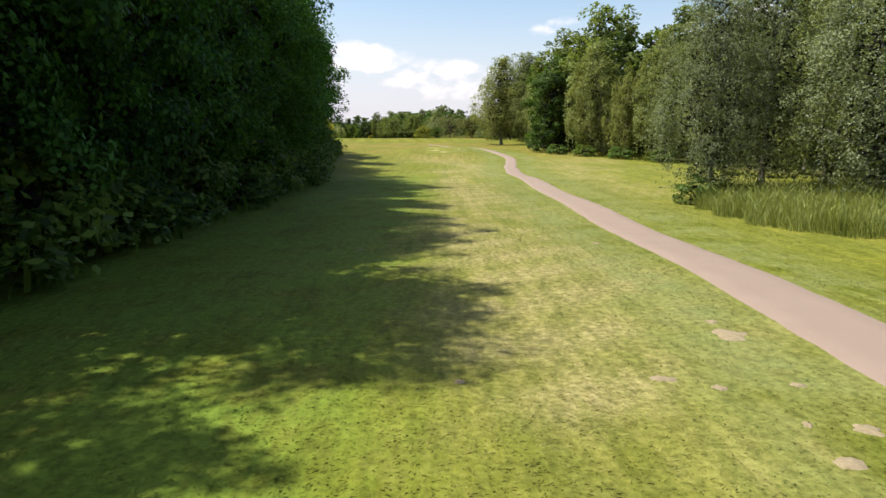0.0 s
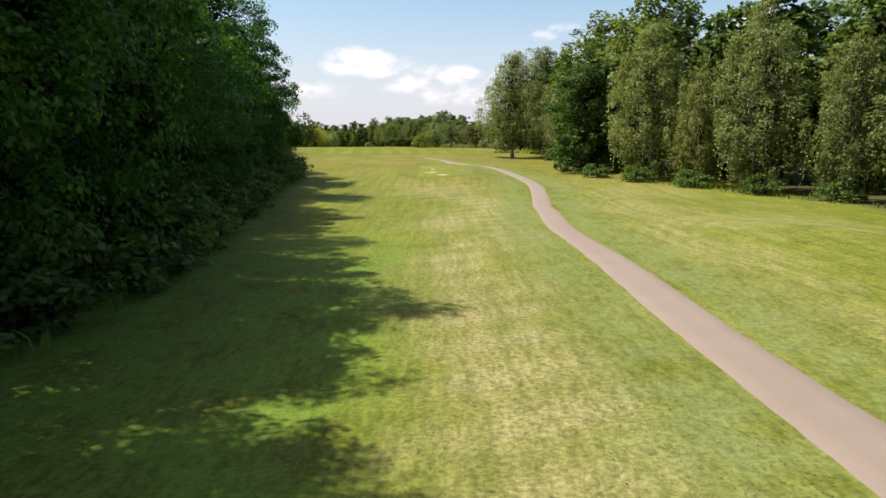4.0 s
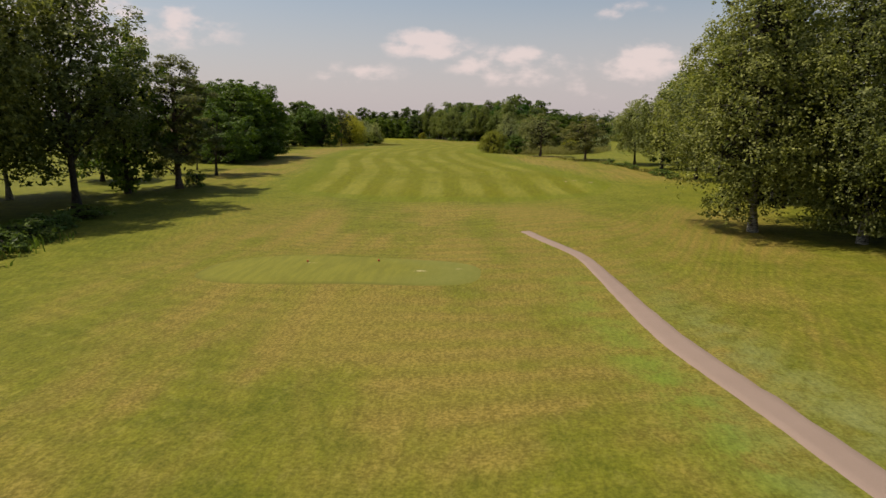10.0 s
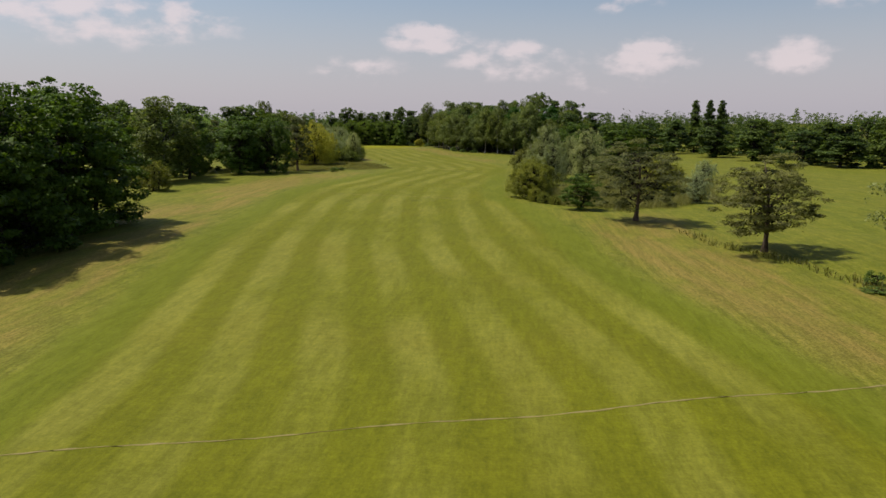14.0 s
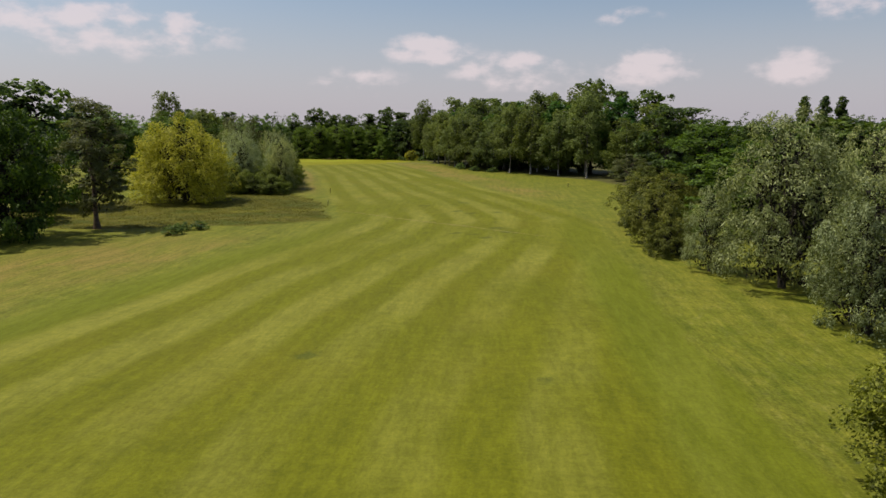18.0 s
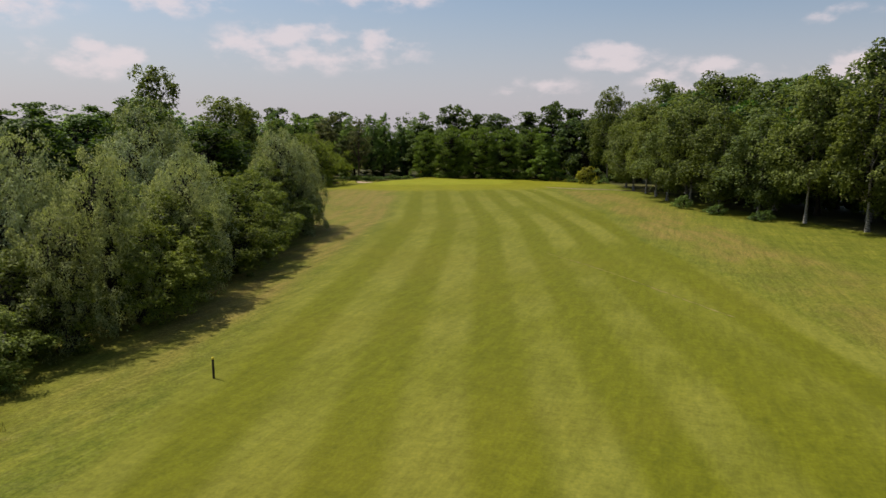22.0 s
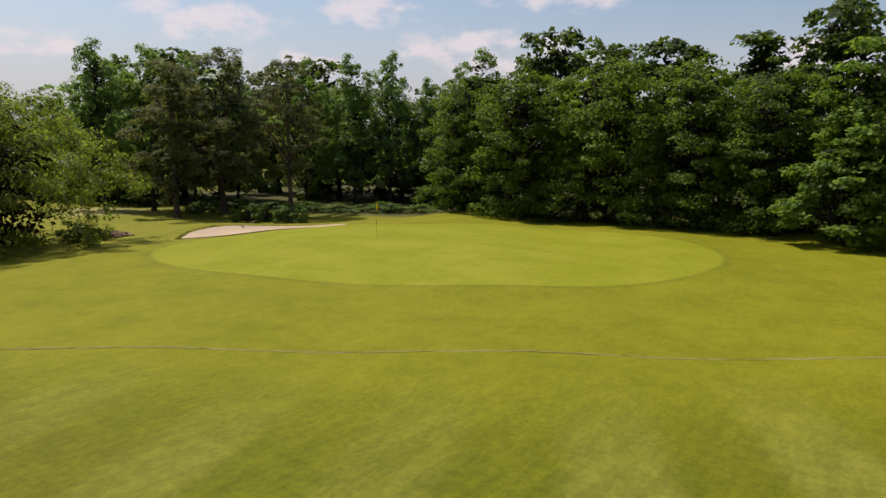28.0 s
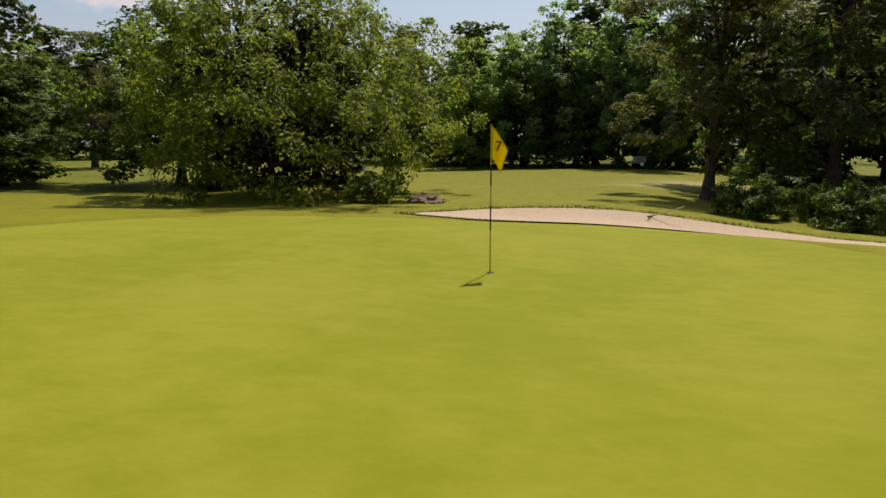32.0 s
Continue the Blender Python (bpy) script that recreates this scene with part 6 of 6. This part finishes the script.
# ---------------------------------------------------------------- small things
def cylinder(r, z0, z1, sides=12, r2=None):
    bm = bmesh.new()
    m = Matrix.Translation((0, 0, (z0 + z1) / 2))
    bmesh.ops.create_cone(bm, cap_ends=True, segments=sides, radius1=r, radius2=r if r2 is None else r2, depth=z1 - z0, matrix=m)
    return bm


def flagstick(x, y):
    root = new("flagstick")
    z = ground(x, y)
    bands = [(0.0, 0.62, PIN_YELLOW, "lower yellow band"), (0.62, 0.98, PIN_DARK, "dark band"), (0.98, 1.26, PIN_YELLOW, "yellow band"), (1.26, 1.56, PIN_DARK, "dark band"), (1.56, 2.13, PIN_YELLOW, "upper yellow band")]
    for z0, z1, mat, label in bands:
        part("pole", cylinder(0.011, z0 - 0.002, z1, 10), mat, root, label)
    bm = bmesh.new()
    cols, rows = 8, 10
    grid = []
    for r in range(rows + 1):
        line = []
        for c in range(cols + 1):
            u, v = c / cols, r / rows
            fall = 0.34 * u ** 1.2
            line.append(bm.verts.new((0.012 + 0.20 * u * (1.15 - 0.5 * v) - 0.05 * v * (1 - u) * u, 0.040 * math.sin(6 * u + 2 * v) * u, 2.11 - 0.46 * v * (1 - 0.30 * u) - fall)))
        grid.append(line)
    for r in range(rows):
        for c in range(cols):
            bm.faces.new((grid[r][c], grid[r + 1][c], grid[r + 1][c + 1], grid[r][c + 1])).smooth = True
    bmesh.ops.solidify(bm, geom=bm.faces[:], thickness=0.004)
    cloth = part("flag", bm, FLAG_YELLOW, root, "yellow hanging flag with a black figure")
    curve = bpy.data.curves.new("figure", "FONT")
    curve.body, curve.size, curve.extrude, curve.align_x = "7", 0.20, 0.002, "CENTER"
    text = new("text", curve)
    dg = bpy.context.evaluated_depsgraph_get()
    me = bpy.data.meshes.new_from_object(text.evaluated_get(dg))
    bpy.data.objects.remove(text)
    me.materials.append(BLACK)
    for sign, name in ((1, "figure"), (-1, "figure")):
        fig = new(name, me)
        fig.parent = cloth
        fig.matrix_local = pose(0.10, -0.040 * sign, 1.76, 90, 0, 0 if sign > 0 else 180)
    # no hollow: a black disc paints the shade inside the hole
    bm = cylinder(0.054, -0.02, 0.006, 20)
    part("hole_shade", bm, BLACK, root, "flat black disc for the shaded hole")
    root.matrix_basis = pose(x, y, z, 0, 0, 106)
    tagged(root, "yellow flag on a banded stick in the green", "golf flag")


flagstick(-80.0, 476.4)


def tee_marker(x, y, mat, label, group):
    root = new("tee_marker")
    bm = bmesh.new()
    bmesh.ops.create_icosphere(bm, subdivisions=3, radius=0.075, matrix=Matrix.Translation((0, 0, 0.085)))
    for f in bm.faces:
        f.smooth = True
    part("ball", bm, mat, root)
    part("spike", cylinder(0.012, -0.05, 0.03, 8), BLACK, root)
    root.matrix_basis = pose(x, y, ground(x, y) + 0.05) @ Matrix.Diagonal((0.8, 0.8, 0.8, 1))
    tagged(root, label, "tee marker", group)


tee_marker(-1.1, 106.5, BLUE, "round blue tee marker on short grass", "blue tee markers")
tee_marker(2.3, 106.4, BLUE, "round blue tee marker on short grass", "blue tee markers")
tee_marker(-0.26, 99.5, PALE_YELLOW, "round pale yellow tee marker on short grass", "yellow tee markers")
tee_marker(3.03, 100.0, PALE_YELLOW, "round pale yellow tee marker on short grass", "yellow tee markers")
tee_marker(-14.2, 139.8, RED, "round red tee marker on short grass", "red tee markers")
tee_marker(-10.5, 140.7, RED, "round red tee marker on short grass", "red tee markers")


def marker_post(x, y, high, label):
    root = new("marker_post")
    bm = bmesh.new()
    bmesh.ops.create_cube(bm, size=1, matrix=Matrix.Translation((0, 0, high / 2 - 0.1)) @ Matrix.Diagonal((0.06, 0.06, high + 0.2, 1)))
    bmesh.ops.bevel(bm, geom=bm.edges[:], offset=0.012, segments=2)
    part("post", bm, WOOD_DARK, root)
    bm = bmesh.new()
    bmesh.ops.create_cube(bm, size=1, matrix=Matrix.Translation((0, 0, high - 0.02)) @ Matrix.Diagonal((0.066, 0.066, 0.07, 1)))
    bmesh.ops.bevel(bm, geom=bm.edges[:], offset=0.012, segments=2)
    part("cap", bm, PIN_YELLOW if high > 0.7 else WHITE, root, "paint-tipped head")
    root.matrix_basis = pose(x, y, ground(x, y), 1.5, 2, x * 9)
    tagged(root, label, "post", "distance posts")


marker_post(-42.35, 360.0, 0.75, "short dark wooden post on the fairway's edge")
marker_post(-38.1, 341.8, 0.6, "short dark wooden post beside rough grass")
marker_post(-6.6, 374.5, 0.8, "short wooden post on the far fairway edge")


def rake(x, y, turn):
    root = new("bunker_rake")
    v, f = tube([(0, 0, 0.05), (0.5, 0, 0.22), (1.1, 0, 0.45)], [0.016, 0.016, 0.014], 8)
    mesh_object("handle", v, f, WOOD_PALE, root, smooth_shade=True)
    bm = bmesh.new()
    bmesh.ops.create_cube(bm, size=1, matrix=Matrix.Translation((-0.02, 0, 0.06)) @ Matrix.Diagonal((0.04, 0.55, 0.035, 1)))
    bmesh.ops.bevel(bm, geom=bm.edges[:], offset=0.006, segments=1)
    part("head", bm, WOOD_DARK, root)
    for k in range(9):
        t = part("tine", cylinder(0.006, -0.03, 0.055, 6), WOOD_DARK, root)
        t.location = (-0.02, -0.24 + 0.06 * k, 0.0)
    root.matrix_basis = pose(x, y, ground(x, y) + 0.05, 0, 0, turn)
    tagged(root, "wooden rake lying on the bunker's edge", "rake")


rake(-94.6, 478.4, 70)


def notice_board(x, y, turn):
    root = new("notice_board")
    for s in (-0.42, 0.42):
        p = part("post", cylinder(0.04, -0.2, 1.25, 8), WOOD_DARK, root)
        p.location = (s, 0, 0)
    bm = bmesh.new()
    bmesh.ops.create_cube(bm, size=1, matrix=Matrix.Translation((0, -0.04, 0.92)) @ Matrix.Diagonal((1.15, 0.05, 0.62, 1)))
    bmesh.ops.bevel(bm, geom=bm.edges[:], offset=0.01, segments=1)
    board = part("board", bm, WHITE, root, "pale panel")
    for k, w in enumerate((0.8, 0.6, 0.7)):
        bm = bmesh.new()
        bmesh.ops.create_cube(bm, size=1, matrix=Matrix.Translation((0, -0.068, 1.08 - 0.16 * k)) @ Matrix.Diagonal((w, 0.004, 0.06, 1)))
        part("writing_bar", bm, BLACK, board)
    root.matrix_basis = pose(x, y, ground(x, y), 0, 0, turn)
    tagged(root, "pale notice board on two posts by the trees", "sign")


def worn_patch(x, y, a, b):
    """A bare spot: an irregular low crust of soil a little proud of the turf."""
    bm = bmesh.new()
    middle = bm.verts.new((0, 0, 0.022))
    ring, rim = [], []
    for k in range(22):
        ang = k * 2 * math.pi / 22
        r = 0.72 + 0.42 * noise.noise((x * 3 + math.cos(ang) * 1.3, y * 3 + math.sin(ang) * 1.3, 0.5))
        px, py = r * a * math.cos(ang), r * b * math.sin(ang)
        ring.append(bm.verts.new((px * 0.7, py * 0.7, 0.018 + 0.008 * math.sin(k * 2.1))))
        rim.append(bm.verts.new((px, py, -0.02)))
    for k in range(22):
        n = (k + 1) % 22
        bm.faces.new((middle, ring[k], ring[n])).smooth = True
        bm.faces.new((ring[k], rim[k], rim[n], ring[n])).smooth = True
    ob = part("bare_patch", bm, DRY_SOIL)
    ob.matrix_basis = pose(x, y, ground(x, y), 0, 0, (x * 50) % 20 - 10)
    tagged(ob, "pale dry bare soil patch in mown grass", "bare patch", "bare soil patches")


for x, y, a, b in ((4.46, 10.14, 0.39, 0.44), (2.81, 8.21, 0.27, 0.17), (4.41, 8.0, 0.14, 0.12), (4.45, 6.71, 0.25, 0.2), (3.83, 5.94, 0.29, 0.21), (0.27, 7.95, 0.11, 0.12), (3.9, 6.82, 0.08, 0.12), (3.42, 7.89, 0.14, 0.15), (4.47, 10.82, 0.13, 0.17), (-2.16, 18.82, 0.19, 0.12), (-1.38, 19.44, 0.14, 0.11), (-0.51, 19.41, 0.13, 0.11), (4.48, 19.16, 0.17, 0.14), (3.86, 186.92, 0.28, 0.33), (5.0, 187.81, 0.34, 0.26), (6.7, 185.99, 0.38, 0.38)):
    worn_patch(x, y, a, b)


notice_board(-139.5, 476.4, 90)
plant("laurel", -139.0, 474.6, 1.3, 2.0, label="pale flowering shrub beside a notice board", category="shrub")
for name, line, w, label in (("turf_line", [(-27, 193.1), (-19.4, 195.0), (-12.1, 196.9), (-3.3, 199.2), (6, 201.5)], 0.07, "pale mown line across the fairway"), ("turf_line", [(-37, 274.6), (-24.4, 270.8), (-13, 266.8)], 0.09, "pale worn line across the fairway"),
                             ("turf_line", [(-35.5, 336.8), (-28.8, 330.9), (-21.1, 324.8), (-17.1, 321.3), (-13.4, 318.7)], 0.10, "pale worn line across the fairway"), ("turf_line", [(-37, 393), (-31.4, 386), (-27.7, 380.7), (-24.5, 376)], 0.05, "faint worn line across the fairway"),
                             ("turf_line", [(-78, 451.2), (-66.2, 458.5), (-53.4, 466.4)], 0.09, "pale worn line in front of the green"), ("turf_line", [(-53.2, 473.5), (-53.1, 466), (-52.4, 461.4), (-51.2, 455.5)], 0.05, "pale curved line beside the green")):
    ribbon(name, line, [w * 0.5, w, w, w * 0.6], CHALK, 0.012, label, "line", 0.4, 0.03, 0.02)
bm = bmesh.new()
bmesh.ops.create_icosphere(bm, subdivisions=4, radius=1.0)
for v in bm.verts:
    n = noise.noise(v.co * 2.5) * 0.25 + noise.noise(v.co * 7) * 0.12
    v.co = Vector((v.co.x * (1.1 + n), v.co.y * (0.7 + n), max(-0.3, v.co.z) * (0.32 + n * 0.5)))
heap = part("mulch_mound", bm, MULCH)
heap.matrix_basis = pose(-96.6, 469.6, ground(-96.6, 469.6), 0, 0, 30)
tagged(heap, "low mound of brown mulch beside a willow", "mound")
for k, (x, y) in enumerate([(-136.5, 402), (-137.5, 408), (-138.5, 415), (-140, 422), (-141, 428), (-142, 435), (-143, 442), (-143.5, 449), (-142, 456), (-140, 462), (-140.5, 468), (-142, 480), (-140, 486), (-134, 488), (-127, 486.5), (-120, 487.5), (-133, 394)]):
    plant("scrub", x, y, 2.2 + 0.7 * math.sin(k * 2), 4.6, label="leafy scrub along the foot of the far wood", category="bush", group="scrub before the far wood")
